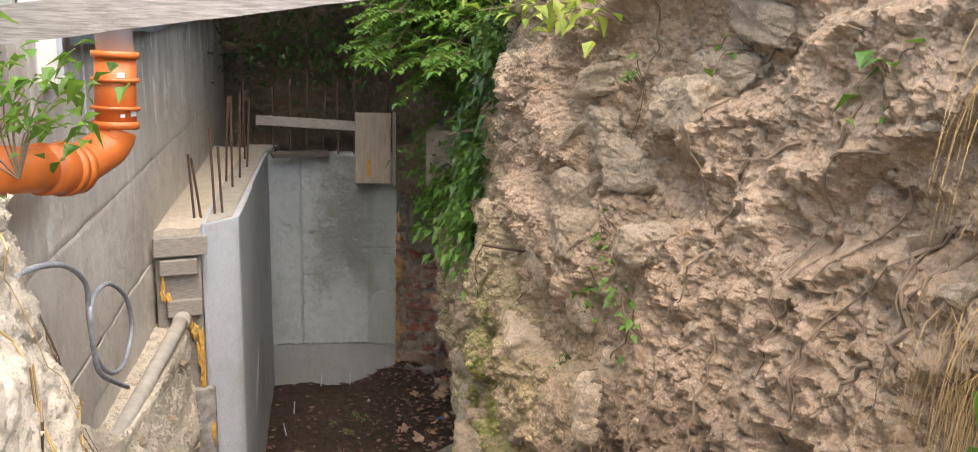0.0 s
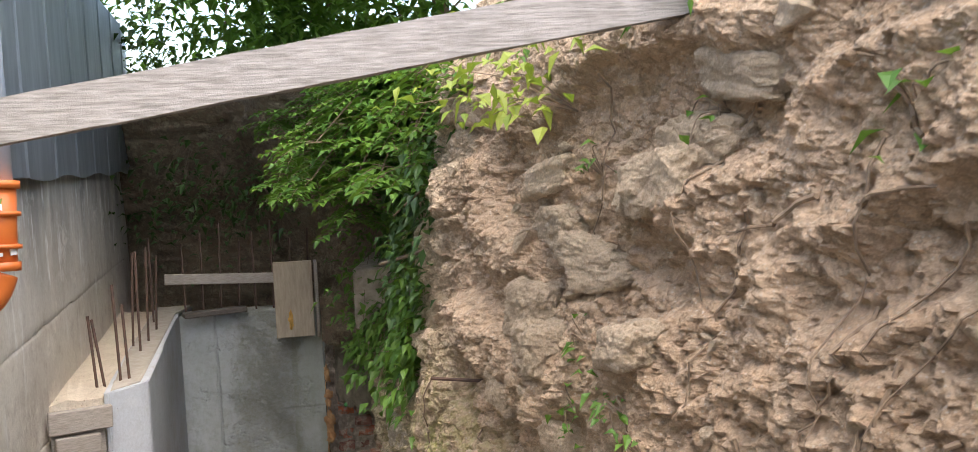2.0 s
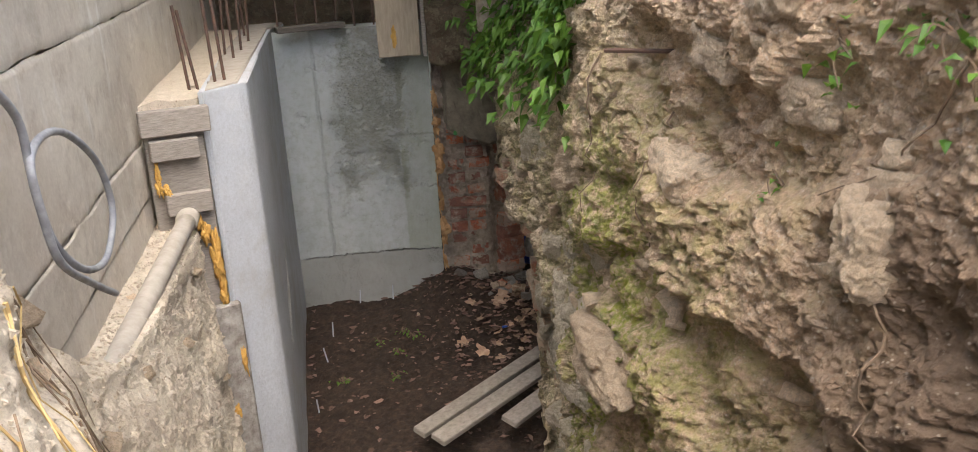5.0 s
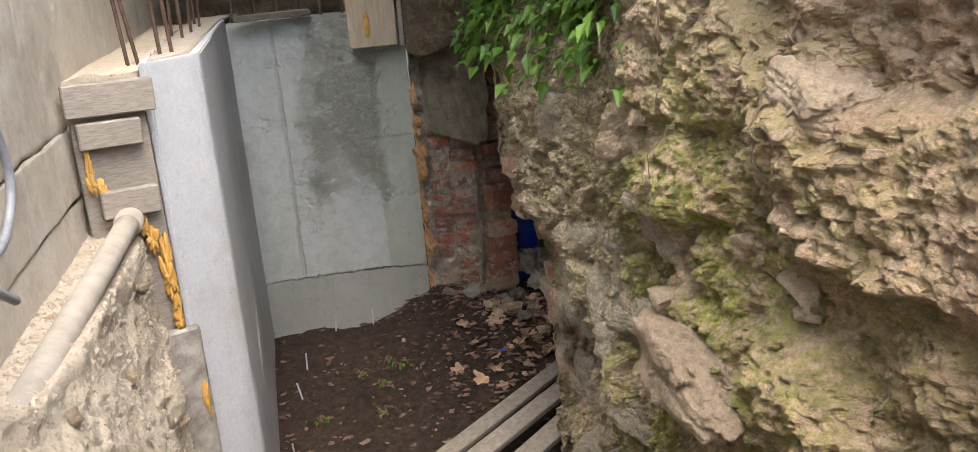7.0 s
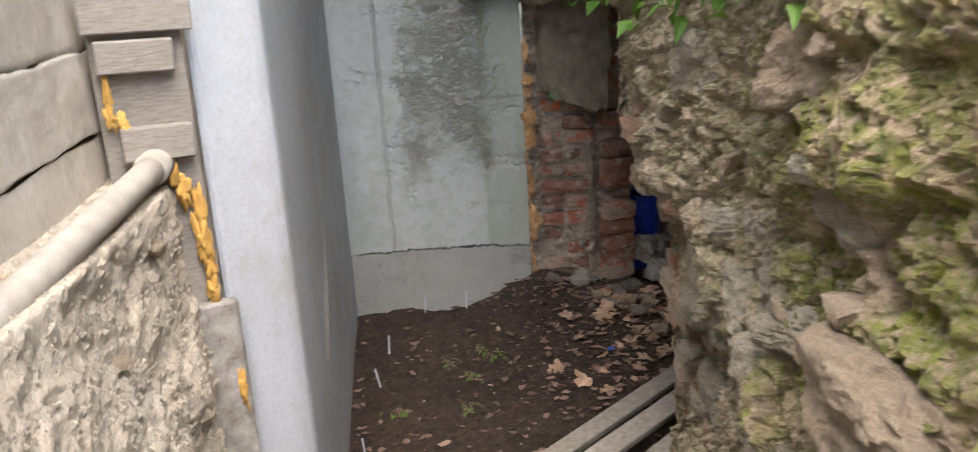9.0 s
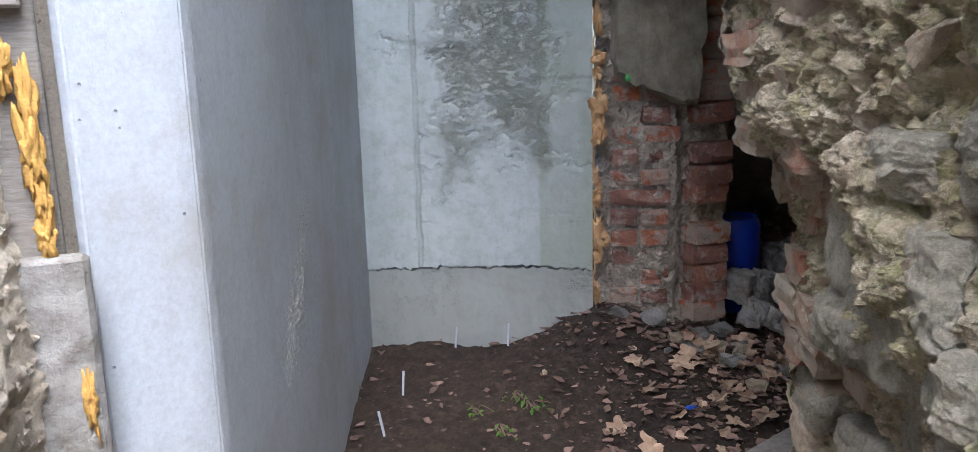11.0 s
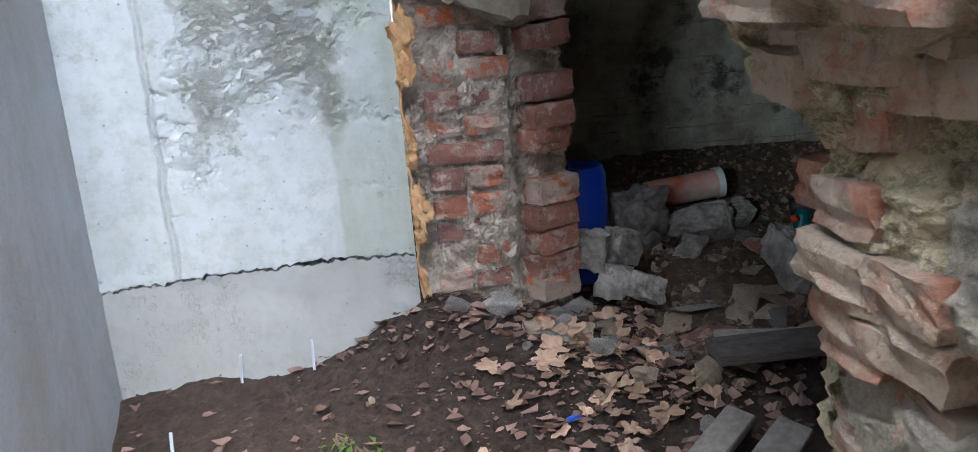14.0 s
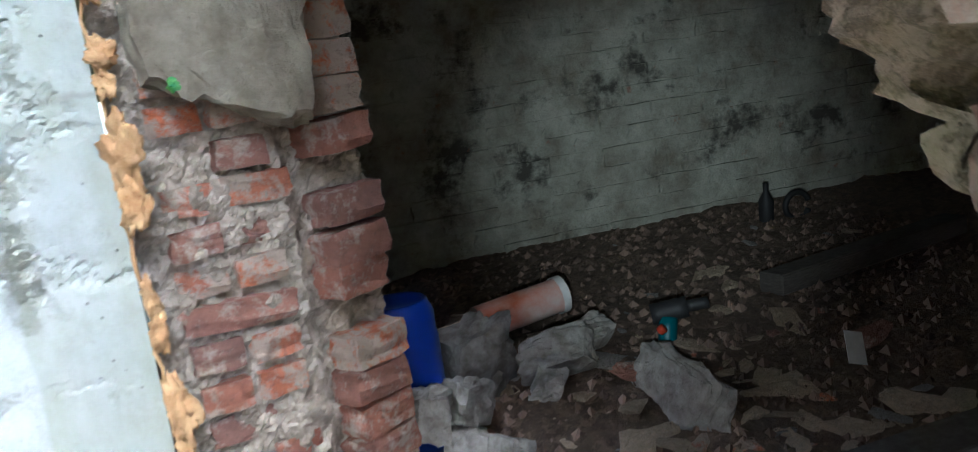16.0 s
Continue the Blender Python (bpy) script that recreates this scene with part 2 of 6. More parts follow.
def back_wall_material():
    k = Nodes("stained_concrete")
    x, y, z = k.split()[:3]
    x = k.math("ADD", x, k.math("MULTIPLY", k.math("SUBTRACT", k.noise(9, 5, 0.6), 0.5), 0.03))
    c = k.mix(k.step(k.noise(1.8, 6, 0.6), 0.35, 0.65), (0.52, 0.55, 0.55), (0.40, 0.43, 0.42))
    c = k.mix(k.step(k.noise(22, 7, 0.75), 0.46, 0.66, 0.0, 0.6), c, (0.33, 0.345, 0.30))
    c = k.mix(k.step(k.noise(5, 6, 0.65, k.scaled(1, 1, 0.12)), 0.5, 0.75, 0.0, 0.5), c, (0.36, 0.38, 0.34))
    strip = k.math("MULTIPLY", k.step(x, -0.372, -0.362), k.step(k.noise(7, 5, 0.6, k.scaled(1, 1, 0.25)), 0.3, 0.62, 0.2, 0.8))
    c = k.mix(strip, c, (0.31, 0.335, 0.255))
    line = k.math("SUBTRACT", 1.0, k.step(k.math("ABSOLUTE", k.math("ADD", x, 0.81)), 0.003, 0.012))
    c = k.mix(k.math("MULTIPLY", line, 0.22), c, (0.22, 0.22, 0.20))
    area = k.math("MULTIPLY", k.step(k.math("ABSOLUTE", k.math("ADD", x, 0.52)), 0.30, 0.14), k.step(z, 0.62, 0.95))
    bare = k.step(k.math("ADD", k.math("MULTIPLY", area, 0.17), k.noise(5.0, 9, 0.75)), 0.57, 0.70)
    vein = k.step(k.math("ABSOLUTE", k.math("SUBTRACT", k.noise(16, 8, 0.75, k.scaled(1, 1, 1.7)), 0.5)), 0.0, 0.05, 1.0, 0.0)
    comb = k.math("MULTIPLY", bare, k.math("MAXIMUM", vein, k.step(k.noise(48, 6, 0.8), 0.54, 0.64)))
    c = k.mix(k.math("MULTIPLY", bare, 0.24), c, (0.30, 0.27, 0.14))
    c = k.mix(k.math("MULTIPLY", comb, 0.22), c, k.mix(k.noise(6), (0.17, 0.125, 0.06), (0.14, 0.135, 0.045)))
    pores = k.step(k.n("ShaderNodeTexVoronoi", Vector=k.co, Scale=30.0).outputs["Distance"], 0.04, 0.09, 0.5, 0.0)
    c = k.mix(pores, c, (0.25, 0.25, 0.23))
    h = k.math("SUBTRACT", k.math("MULTIPLY", k.noise(40, 6, 0.7), 0.25), k.math("ADD", k.math("MULTIPLY", comb, 0.4), k.math("ADD", pores, k.math("MULTIPLY", line, 0.6))))
    boards = k.math("SUBTRACT", 1.0, k.step(k.math("ABSOLUTE", k.math("SUBTRACT", k.math("ADD", z, k.math("MULTIPLY", k.noise(30, 4), 0.02)), 1.075)), 0.002, 0.010))
    c = k.mix(k.math("MULTIPLY", k.math("MULTIPLY", boards, k.step(x, -0.50, -0.38)), 0.4), c, (0.16, 0.16, 0.12))
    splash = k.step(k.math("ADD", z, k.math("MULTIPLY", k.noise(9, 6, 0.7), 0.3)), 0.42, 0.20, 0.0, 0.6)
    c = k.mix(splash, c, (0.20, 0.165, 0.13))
    return k.done(c, 0.82, h, 0.9, 0.012)


def fin_material():
    k = Nodes("poured_concrete")
    x, y, z = k.split()[:3]
    c = k.mix(k.step(k.noise(1.3, 6, 0.6), 0.35, 0.65), (0.59, 0.62, 0.665), (0.51, 0.54, 0.58))
    c = k.mix(k.step(k.noise(24, 7, 0.75), 0.5, 0.7, 0.0, 0.35), c, (0.36, 0.37, 0.38))
    c = k.mix(k.step(k.noise(3.2, 6, 0.7), 0.55, 0.7, 0.0, 0.5), c, (0.62, 0.63, 0.63))
    c = k.mix(k.step(k.noise(6, 6, 0.65, k.scaled(1, 1, 0.2)), 0.52, 0.75, 0.0, 0.45), c, (0.38, 0.39, 0.40))
    c = k.mix(k.step(k.noise(2.6, 9, 0.75), 0.52, 0.64, 0.0, 0.5), c, (0.44, 0.42, 0.38))
    c = k.mix(k.step(k.noise(90, 6, 0.8), 0.40, 0.6, 0.25, 0.0), c, (0.30, 0.30, 0.30))
    pores = k.math("MULTIPLY", k.step(k.n("ShaderNodeTexVoronoi", Vector=k.co, Scale=22.0).outputs["Distance"], 0.03, 0.07, 0.6, 0.0), k.step(k.noise(5), 0.45, 0.6))
    c = k.mix(pores, c, (0.2, 0.2, 0.2))
    h = k.math("SUBTRACT", k.math("MULTIPLY", k.noise(30, 6, 0.7), 0.3), pores)
    return k.done(c, 0.78, h, 1.0, 0.016)


M_HOUSE = lime_wall()
M_CONC = fin_material()
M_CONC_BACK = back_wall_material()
M_RENDER = concrete_material("old_plaster", (0.50, 0.52, 0.46), (0.38, 0.40, 0.33), 0.1)
M_SHEET = plain_material("zinc_sheet", (0.50, 0.54, 0.58), (0.36, 0.40, 0.44), 0.38, 5, 0.1, (3, 3, 0.5), metal=0.6)
M_WHITE = plain_material("white_paint", (0.80, 0.80, 0.78), (0.62, 0.62, 0.60), 0.6)
M_WOOD = plain_material("weathered_wood", (0.38, 0.34, 0.30), (0.25, 0.22, 0.19), 0.85, 16, 0.5, (2, 2, 14), spread=0.15)
M_PLANK = plain_material("grey_plank", (0.38, 0.35, 0.33), (0.18, 0.165, 0.15), 0.85, 16, 0.5, (0.6, 14, 14))
k = Nodes("broken_chips")
M_CHIPS = k.done(k.mix(k.island(), (0.11, 0.075, 0.055), (0.42, 0.29, 0.22)), 0.95, k.noise(60), 0.5, 0.005)
# Dark copy of the weathered wood; on the cellar planks it imitates shade.
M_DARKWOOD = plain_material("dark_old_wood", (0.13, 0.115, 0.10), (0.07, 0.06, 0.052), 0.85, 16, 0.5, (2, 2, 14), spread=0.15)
M_PLY = plain_material("raw_board", (0.52, 0.44, 0.33), (0.40, 0.33, 0.24), 0.8, 10, 0.3, (6, 6, 1), spread=0.1)
M_FOAM = plain_material("yellow_foam", (0.72, 0.44, 0.12), (0.55, 0.30, 0.07), 0.8, 20, 0.8, distance=0.012)
M_FOAM_PALE = plain_material("aged_foam", (0.62, 0.40, 0.20), (0.42, 0.22, 0.09), 0.85, 20, 0.8, distance=0.012)
M_PVC = plain_material("orange_pvc", (0.62, 0.165, 0.035), (0.50, 0.12, 0.025), 0.38, 6, 0.05)
M_GREYPIPE = plain_material("grey_pvc", (0.52, 0.56, 0.62), (0.44, 0.47, 0.52), 0.4, 6, 0.05)
M_CEMENTPIPE = plain_material("cement_pipe", (0.46, 0.42, 0.36), (0.36, 0.32, 0.27), 0.9, 20, 0.5)
M_RUST = plain_material("rusty_steel", (0.11, 0.06, 0.042), (0.065, 0.042, 0.032), 0.85, 40, 0.4)
M_CABLE = plain_material("grey_cable", (0.36, 0.37, 0.39), (0.22, 0.225, 0.24), 0.5, 30, 0.05)
k = Nodes("red_brick", True)
c_ = k.mix(k.step(k.noise(16, 8, 0.75), 0.35, 0.65), (0.60, 0.215, 0.115), (0.40, 0.145, 0.09))
c_ = k.n("ShaderNodeHueSaturation", Color=c_, Value=k.step(k.random(), 0, 1, 0.6, 1.3), Saturation=k.step(k.random(), 0, 1, 0.75, 1.1)).outputs[0]
c_ = k.mix(k.step(k.math("ADD", k.noise(13, 8, 0.75), k.step(k.random(), 0, 1, -0.07, 0.07)), 0.47, 0.56, 0.0, 0.9), c_, (0.54, 0.45, 0.36))
c_ = k.mix(k.step(k.noise(60, 6, 0.7), 0.55, 0.7, 0.0, 0.6), c_, (0.16, 0.10, 0.08))
M_BRICK = k.done(c_, 0.95, k.math("ADD", k.noise(30, 9, 0.75), k.math("MULTIPLY", k.noise(150, 5, 0.7), 0.4)), 1.0, 0.02)
k = Nodes("dusty_old_brick", True)
c_ = k.mix(k.step(k.noise(14, 8, 0.75), 0.35, 0.65), (0.46, 0.19, 0.105), (0.33, 0.15, 0.095))
c_ = k.mix(k.step(k.math("ADD", k.noise(10, 8, 0.75), k.step(k.random(), 0, 1, -0.06, 0.10)), 0.38, 0.54, 0.0, 0.95), c_, (0.44, 0.36, 0.265))
c_ = k.mix(k.step(k.noise(60, 6, 0.7), 0.52, 0.7, 0.0, 0.6), c_, (0.16, 0.11, 0.08))
M_OLDBRICK = k.done(c_, 0.95, k.math("ADD", k.noise(30, 9, 0.75), k.math("MULTIPLY", k.noise(150, 5, 0.7), 0.4)), 1.0, 0.02)
M_MORTAR = plain_material("lime_mortar", (0.56, 0.48, 0.39), (0.34, 0.28, 0.22), 0.95, 18, 1.0, distance=0.02)
M_CEMENT = plain_material("cement_lump", (0.30, 0.27, 0.20), (0.17, 0.14, 0.10), 0.95, 14, 0.9, distance=0.015)
k = Nodes("whitewashed_brick", True)
c_ = k.mix(k.step(k.noise(5, 7, 0.7), 0.35, 0.62), (0.24, 0.22, 0.17), (0.50, 0.50, 0.42))
c_ = k.mix(k.step(k.noise(2.7, 6, 0.7), 0.56, 0.64), c_, (0.09, 0.085, 0.07))
c_ = k.mix(k.step(k.noise(11, 5, 0.6), 0.66, 0.72, 0.0, 0.7), c_, (0.30, 0.13, 0.08))
M_WASH = k.done(c_, 0.95, k.math("ADD", k.noise(12, 7, 0.7), k.math("MULTIPLY", k.noise(50, 4), 0.3)), 0.9, 0.02)
M_BLUE = plain_material("blue_plastic", (0.012, 0.06, 0.42), (0.01, 0.045, 0.33), 0.4, 8, 0.05)
M_ROOT = plain_material("root_bark", (0.24, 0.17, 0.11), (0.14, 0.10, 0.07), 0.9, 30, 0.5)
M_STRAW = plain_material("dry_straw", (0.60, 0.43, 0.20), (0.42, 0.29, 0.12), 0.85, 10, 0.1)
M_LEAF = leaf_material("green_leaf", (0.045, 0.13, 0.018), (0.13, 0.25, 0.035))
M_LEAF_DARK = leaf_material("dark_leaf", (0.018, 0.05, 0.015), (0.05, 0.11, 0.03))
M_LEAF_LIME = leaf_material("yellow_leaf", (0.20, 0.28, 0.03), (0.32, 0.36, 0.05))
M_GREYSTONE = plain_material("grey_rubble", (0.42, 0.40, 0.37), (0.22, 0.195, 0.17), 0.95, 22, 1.0, spread=0.25, distance=0.012)

# ---- builders ----
UP = Vector((0, 0, 1))


def thing(name, label, category, at=(0, 0, 0), group="", kind=""):
    ob = new(name)
    ob.location = at
    return tagged(ob, label, category, group, kind)


def link_mesh(name, bm, material, parent=None, label="", smooth=False):
    me = bpy.data.meshes.new(name)
    bm.to_mesh(me)
    bm.free()
    me.materials.append(material)
    if smooth:
        for p in me.polygons:
            p.use_smooth = True
    ob = new(name, me)
    if parent:
        ob.parent = parent
        ob.matrix_parent_inverse = Matrix.Translation(-Vector(parent.location)) if not parent.parent else Matrix.Identity(4)
    return tagged(ob, label)


def part(name, bm, material, parent, label="", smooth=False):
    """One mesh object under a thing; the mesh is in world places."""
    ob = link_mesh(name, bm, material, None, label, smooth)
    ob.parent = parent
    top = Vector(parent.location)
    up = parent.parent
    while up:
        top += Vector(up.location)
        up = up.parent
    ob.matrix_parent_inverse = Matrix.Translation(-top)
    return ob


def whole(name, bm, material, label, category, group="", kind="", smooth=False):
    return tagged(link_mesh(name, bm, material, None, "", smooth), label, category, group, kind)


def fbm(x, y, z, scale, octaves=5, h=0.75):
    return noise.fractal(Vector((x, y, z)) * scale, h, 2.1, octaves)


def sheet(nu, nv, fn):
    """A grid of nu x nv quads at fn(u, v), u and v in 0..1."""
    bm = bmesh.new()
    rows = [[bm.verts.new(fn(i / nu, j / nv)) for i in range(nu + 1)] for j in range(nv + 1)]
    for j in range(nv):
        for i in range(nu):
            bm.faces.new((rows[j][i], rows[j][i + 1], rows[j + 1][i + 1], rows[j + 1][i]))
    return bm


def lerp_table(table, v):
    xs = [r[0] for r in table]
    return [float(np.interp(v, xs, [r[i] for r in table])) for i in range(1, len(table[0]))]


def box(size, m=Matrix.Identity(4), bevel=0.004, bm=None):
    own = bmesh.new()
    bmesh.ops.create_cube(own, size=1.0, matrix=Matrix.Diagonal((*size, 1)))
    if bevel:
        bmesh.ops.bevel(own, geom=own.edges[:], offset=bevel, segments=1, affect="EDGES")
    own.transform(m)
    if bm is None:
        return own
    tmp = bpy.data.meshes.new("tmp")
    own.to_mesh(tmp)
    own.free()
    bm.from_mesh(tmp)
    bpy.data.meshes.remove(tmp)
    return bm


def prism(poly, z0, z1, bevel=0.006):
    """An upright solid over a plan outline."""
    bm = bmesh.new()
    low = [bm.verts.new((x, y, z0)) for x, y in poly]
    f = bm.faces.new(low)
    out = bmesh.ops.extrude_face_region(bm, geom=[f])
    for g in out["geom"]:
        if isinstance(g, bmesh.types.BMVert):
            g.co.z = z1
    bmesh.ops.recalc_face_normals(bm, faces=bm.faces)
    if bevel:
        bmesh.ops.bevel(bm, geom=bm.edges[:], offset=bevel, segments=2, affect="EDGES")
    return bm


def tube(points, radius, sides=8, bm=None, taper=1.0, hollow=False):
    """A tube along points, radius tapering to radius * taper."""
    bm = bm or bmesh.new()
    pts = [Vector(p) for p in points]
    rings = []
    side = None
    for i, p in enumerate(pts):
        way = (pts[min(i + 1, len(pts) - 1)] - pts[max(i - 1, 0)]).normalized()
        side = (side - way * side.dot(way)).normalized() if side else way.orthogonal().normalized()
        other = way.cross(side)
        r = radius * (1 + (taper - 1) * i / (len(pts) - 1))
        rings.append([bm.verts.new(p + (side * math.cos(a) + other * math.sin(a)) * r) for a in np.linspace(0, 2 * math.pi, sides, endpoint=False)])
    for a, b in zip(rings, rings[1:]):
        for i in range(sides):
            bm.faces.new((a[i], a[(i + 1) % sides], b[(i + 1) % sides], b[i]))
    if not hollow:
        bm.faces.new(rings[0][::-1])
        bm.faces.new(rings[-1])
    return bm


def rock(seed, size, rough=0.12, cuts=2):
    """An angular stone: the hull of random points, cut finer and roughened."""
    r = random.Random(seed)
    bm = bmesh.new()
    for _ in range(13):
        v = Vector((r.uniform(-1, 1), r.uniform(-1, 1), r.uniform(-1, 1)))
        v = v / max(abs(v.x), abs(v.y), abs(v.z)) * r.uniform(0.75, 1.0)
        bm.verts.new(v)
    res = bmesh.ops.convex_hull(bm, input=bm.verts)
    bmesh.ops.delete(bm, geom=[g for g in res["geom_interior"] if isinstance(g, bmesh.types.BMVert)], context="VERTS")
    bmesh.ops.subdivide_edges(bm, edges=bm.edges[:], cuts=cuts, use_grid_fill=True)
    for v in bm.verts:
        p = v.co + Vector((seed * 3.1, 0, 0))
        v.co *= 0.5 * (1 + rough * (noise.fractal(p * 1.6, 0.8, 2.1, 4)) + (0.10 * noise.fractal(p * 5.0, 0.6, 2.1, 4) if cuts > 3 else 0))
        v.co = Vector((v.co.x * size[0], v.co.y * size[1], v.co.z * size[2]))
    return bm


def block_stone(seed, cuts=7, rough=0.13):
    """A worn, roughly squared stone one metre across."""
    bm = bmesh.new()
    q = random.Random(seed)
    bmesh.ops.create_cube(bm, size=1.0)
    for v in bm.verts:
        v.co *= q.uniform(0.72, 1.12)
        v.co.x += q.uniform(-0.14, 0.14)
    bmesh.ops.subdivide_edges(bm, edges=bm.edges[:], cuts=cuts, use_grid_fill=True)
    for v in bm.verts:
        v.co *= 1 - 0.42 * max(0.0, v.co.length - 0.58)
        p = v.co + Vector((seed * 2.3, 0, 0))
        v.co += v.co.normalized() * (rough * noise.fractal(p * 1.7, 0.8, 2.1, 3) + 0.07 * noise.fractal(p * 5.5, 0.6, 2.1, 4))
    return bm


def boulder(seed, rough=0.09):
    """A weathered squarish stone one metre across, with broken faces."""
    bm = bmesh.new()
    bmesh.ops.create_icosphere(bm, subdivisions=5, radius=1.0)
    q = random.Random(seed)
    lean = [q.uniform(-0.25, 0.25) for _ in range(4)]
    for v in bm.verts:
        n = v.co.normalized()
        p = n / (abs(n.x) ** 5 + abs(n.y) ** 5 + abs(n.z) ** 5) ** 0.2 * 0.5
        p = Vector((p.x * (1 + lean[0] * p.z) + lean[1] * p.z, p.y, p.z * (1 + lean[2] * p.x) + lean[3] * p.x))
        at = p * 2.4 + Vector((seed * 3.7, 0, 0))
        near, spots = noise.voronoi(at)
        p += n * (rough * noise.fractal(p * 1.7 + Vector((seed, 0, 0)), 0.8, 2.1, 3) + 0.05 * noise.cell(spots[0] * 9.1) - 0.04 + 0.035 * noise.fractal(p * 9 + Vector((0, seed, 0)), 0.45, 2.1, 4))
        v.co = p
    return bm


def lump(seed, size, rough=0.35, level=3):
    bm = bmesh.new()
    bmesh.ops.create_icosphere(bm, subdivisions=level, radius=0.5)
    for v in bm.verts:
        v.co *= 1 + rough * noise.fractal(v.co * 3.2 + Vector((seed * 2.7, 1, 0)), 0.8, 2.1, 4)
        v.co = Vector((v.co.x * size[0], v.co.y * size[1], v.co.z * size[2]))
    return bm


def leaves(spots, r, length=0.05, width=0.55, droop=0.5):
    """Pointed, folded leaves at spots of (place, way); joined in one mesh."""
    bm = bmesh.new()
    for p, way in spots:
        way = Vector(way).normalized()
        l = length * r.uniform(0.6, 1.25)
        side = way.cross(UP + Vector((r.uniform(-0.4, 0.4), r.uniform(-0.4, 0.4), 0))).normalized() * l * width * 0.5
        up = side.cross(way).normalized() * l * 0.12
        p = Vector(p)
        tip = p + way * l - UP * l * droop * r.uniform(0.2, 0.9)
        midp = p + way * l * 0.45
        vs = [bm.verts.new(q) for q in (p, midp + side + up, tip, midp - side + up, midp)]
        bm.faces.new((vs[0], vs[4], vs[1]))
        bm.faces.new((vs[4], vs[2], vs[1]))
        bm.faces.new((vs[0], vs[3], vs[4]))
        bm.faces.new((vs[4], vs[3], vs[2]))
    return bm


# ---- the ground, the cut earth and the house ----
def wall_x(y):
    """The plan line of the house's foundation."""
    return -0.84 - (y - 4.2) * 0.269


FLOOR = [(-6.0, 3.1), (-3.5, 2.6), (-1.0, 1.75), (0.4, 1.32), (1.0, 1.0), (1.5, 0.6), (2.0, 0.42), (2.4, 0.26), (3.2, -0.08), (4.0, -0.2), (5.0, -0.16), (5.8, -0.06), (6.4, 0.0), (7.0, 0.03), (8.6, 0.1)]


def floor_z(x, y):
    z = lerp_table(FLOOR, y)[0]
    z += 0.2 * math.exp(-(((x + 0.12) / 0.3) ** 2 + ((y - 6.5) / 0.3) ** 2))
    z += 0.05 * math.exp(-(((x + 0.9) / 0.4) ** 2 + ((y - 6.3) / 0.5) ** 2))
    return z + 0.025 * fbm(x, y, 0.3, 2.2) + 0.008 * fbm(x, y, 5.3, 14, 4) + 0.005 * fbm(x, y, 2.3, 34, 3)


bm = sheet(300, 330, lambda u, v: (lambda x, y: (x, y, floor_z(x, y)))(-2.2 + 4.6 * u, float(np.interp(v, (0, 0.12, 0.9, 1), (-6, 3.4, 7.0, 8.7)))))
whole("trench_floor", bm, M_SOIL, "dark humus trench floor with leaf litter", "ground", kind="structure")

CLIFF = [(-6.0, 2.3), (-1.5, 1.95), (0.2, 1.74), (1.2, 1.60), (1.7, 1.49), (2.1, 1.36), (2.4, 1.23), (2.7, 1.08), (3.0, 0.95), (3.2, 0.87), (3.4, 0.78), (3.7, 0.67), (4.0, 0.57), (4.4, 0.525), (4.7, 0.485), (4.95, 0.44), (5.1, 0.42), (5.8, 0.315), (6.3, 0.25)]
# How far the bank reaches over the cellar mouth at each height.
MOUTH = [(-0.5, 5.04), (0.56, 5.02), (0.72, 5.02), (0.79, 4.99), (0.84, 5.03), (0.870, 5.01), (0.90, 5.08), (0.912, 5.18), (0.965, 5.21), (0.985, 5.22), (1.06, 5.20), (1.22, 5.25), (1.5, 5.35), (1.75, 5.9), (3.2, 6.2)]
BULGE = [(0.96, 0.0), (0.99, 0.01), (1.06, 0.07), (1.22, 0.12), (1.6, 0.09), (2.1, 0.0)]


def cliff_x(y, z):
    x = lerp_table(CLIFF, y)[0]
    x += 0.14 * max(0.0, z - 1.7) + 0.5 * max(0.0, z - 2.85) ** 1.2
    x += 0.05 * max(0.0, 0.9 - z) * (1 if y < 3.6 else -0.3)
    if y > 4.6 and z < 0.95:
        x += 0.02 * min(1.0, (y - 4.6) / 0.15) * min(1.0, (0.95 - z) / 0.08)
    if y > 4.4:
        x -= lerp_table(BULGE, z)[0] * min(1.0, (y - 4.4) / 0.5)
    return x


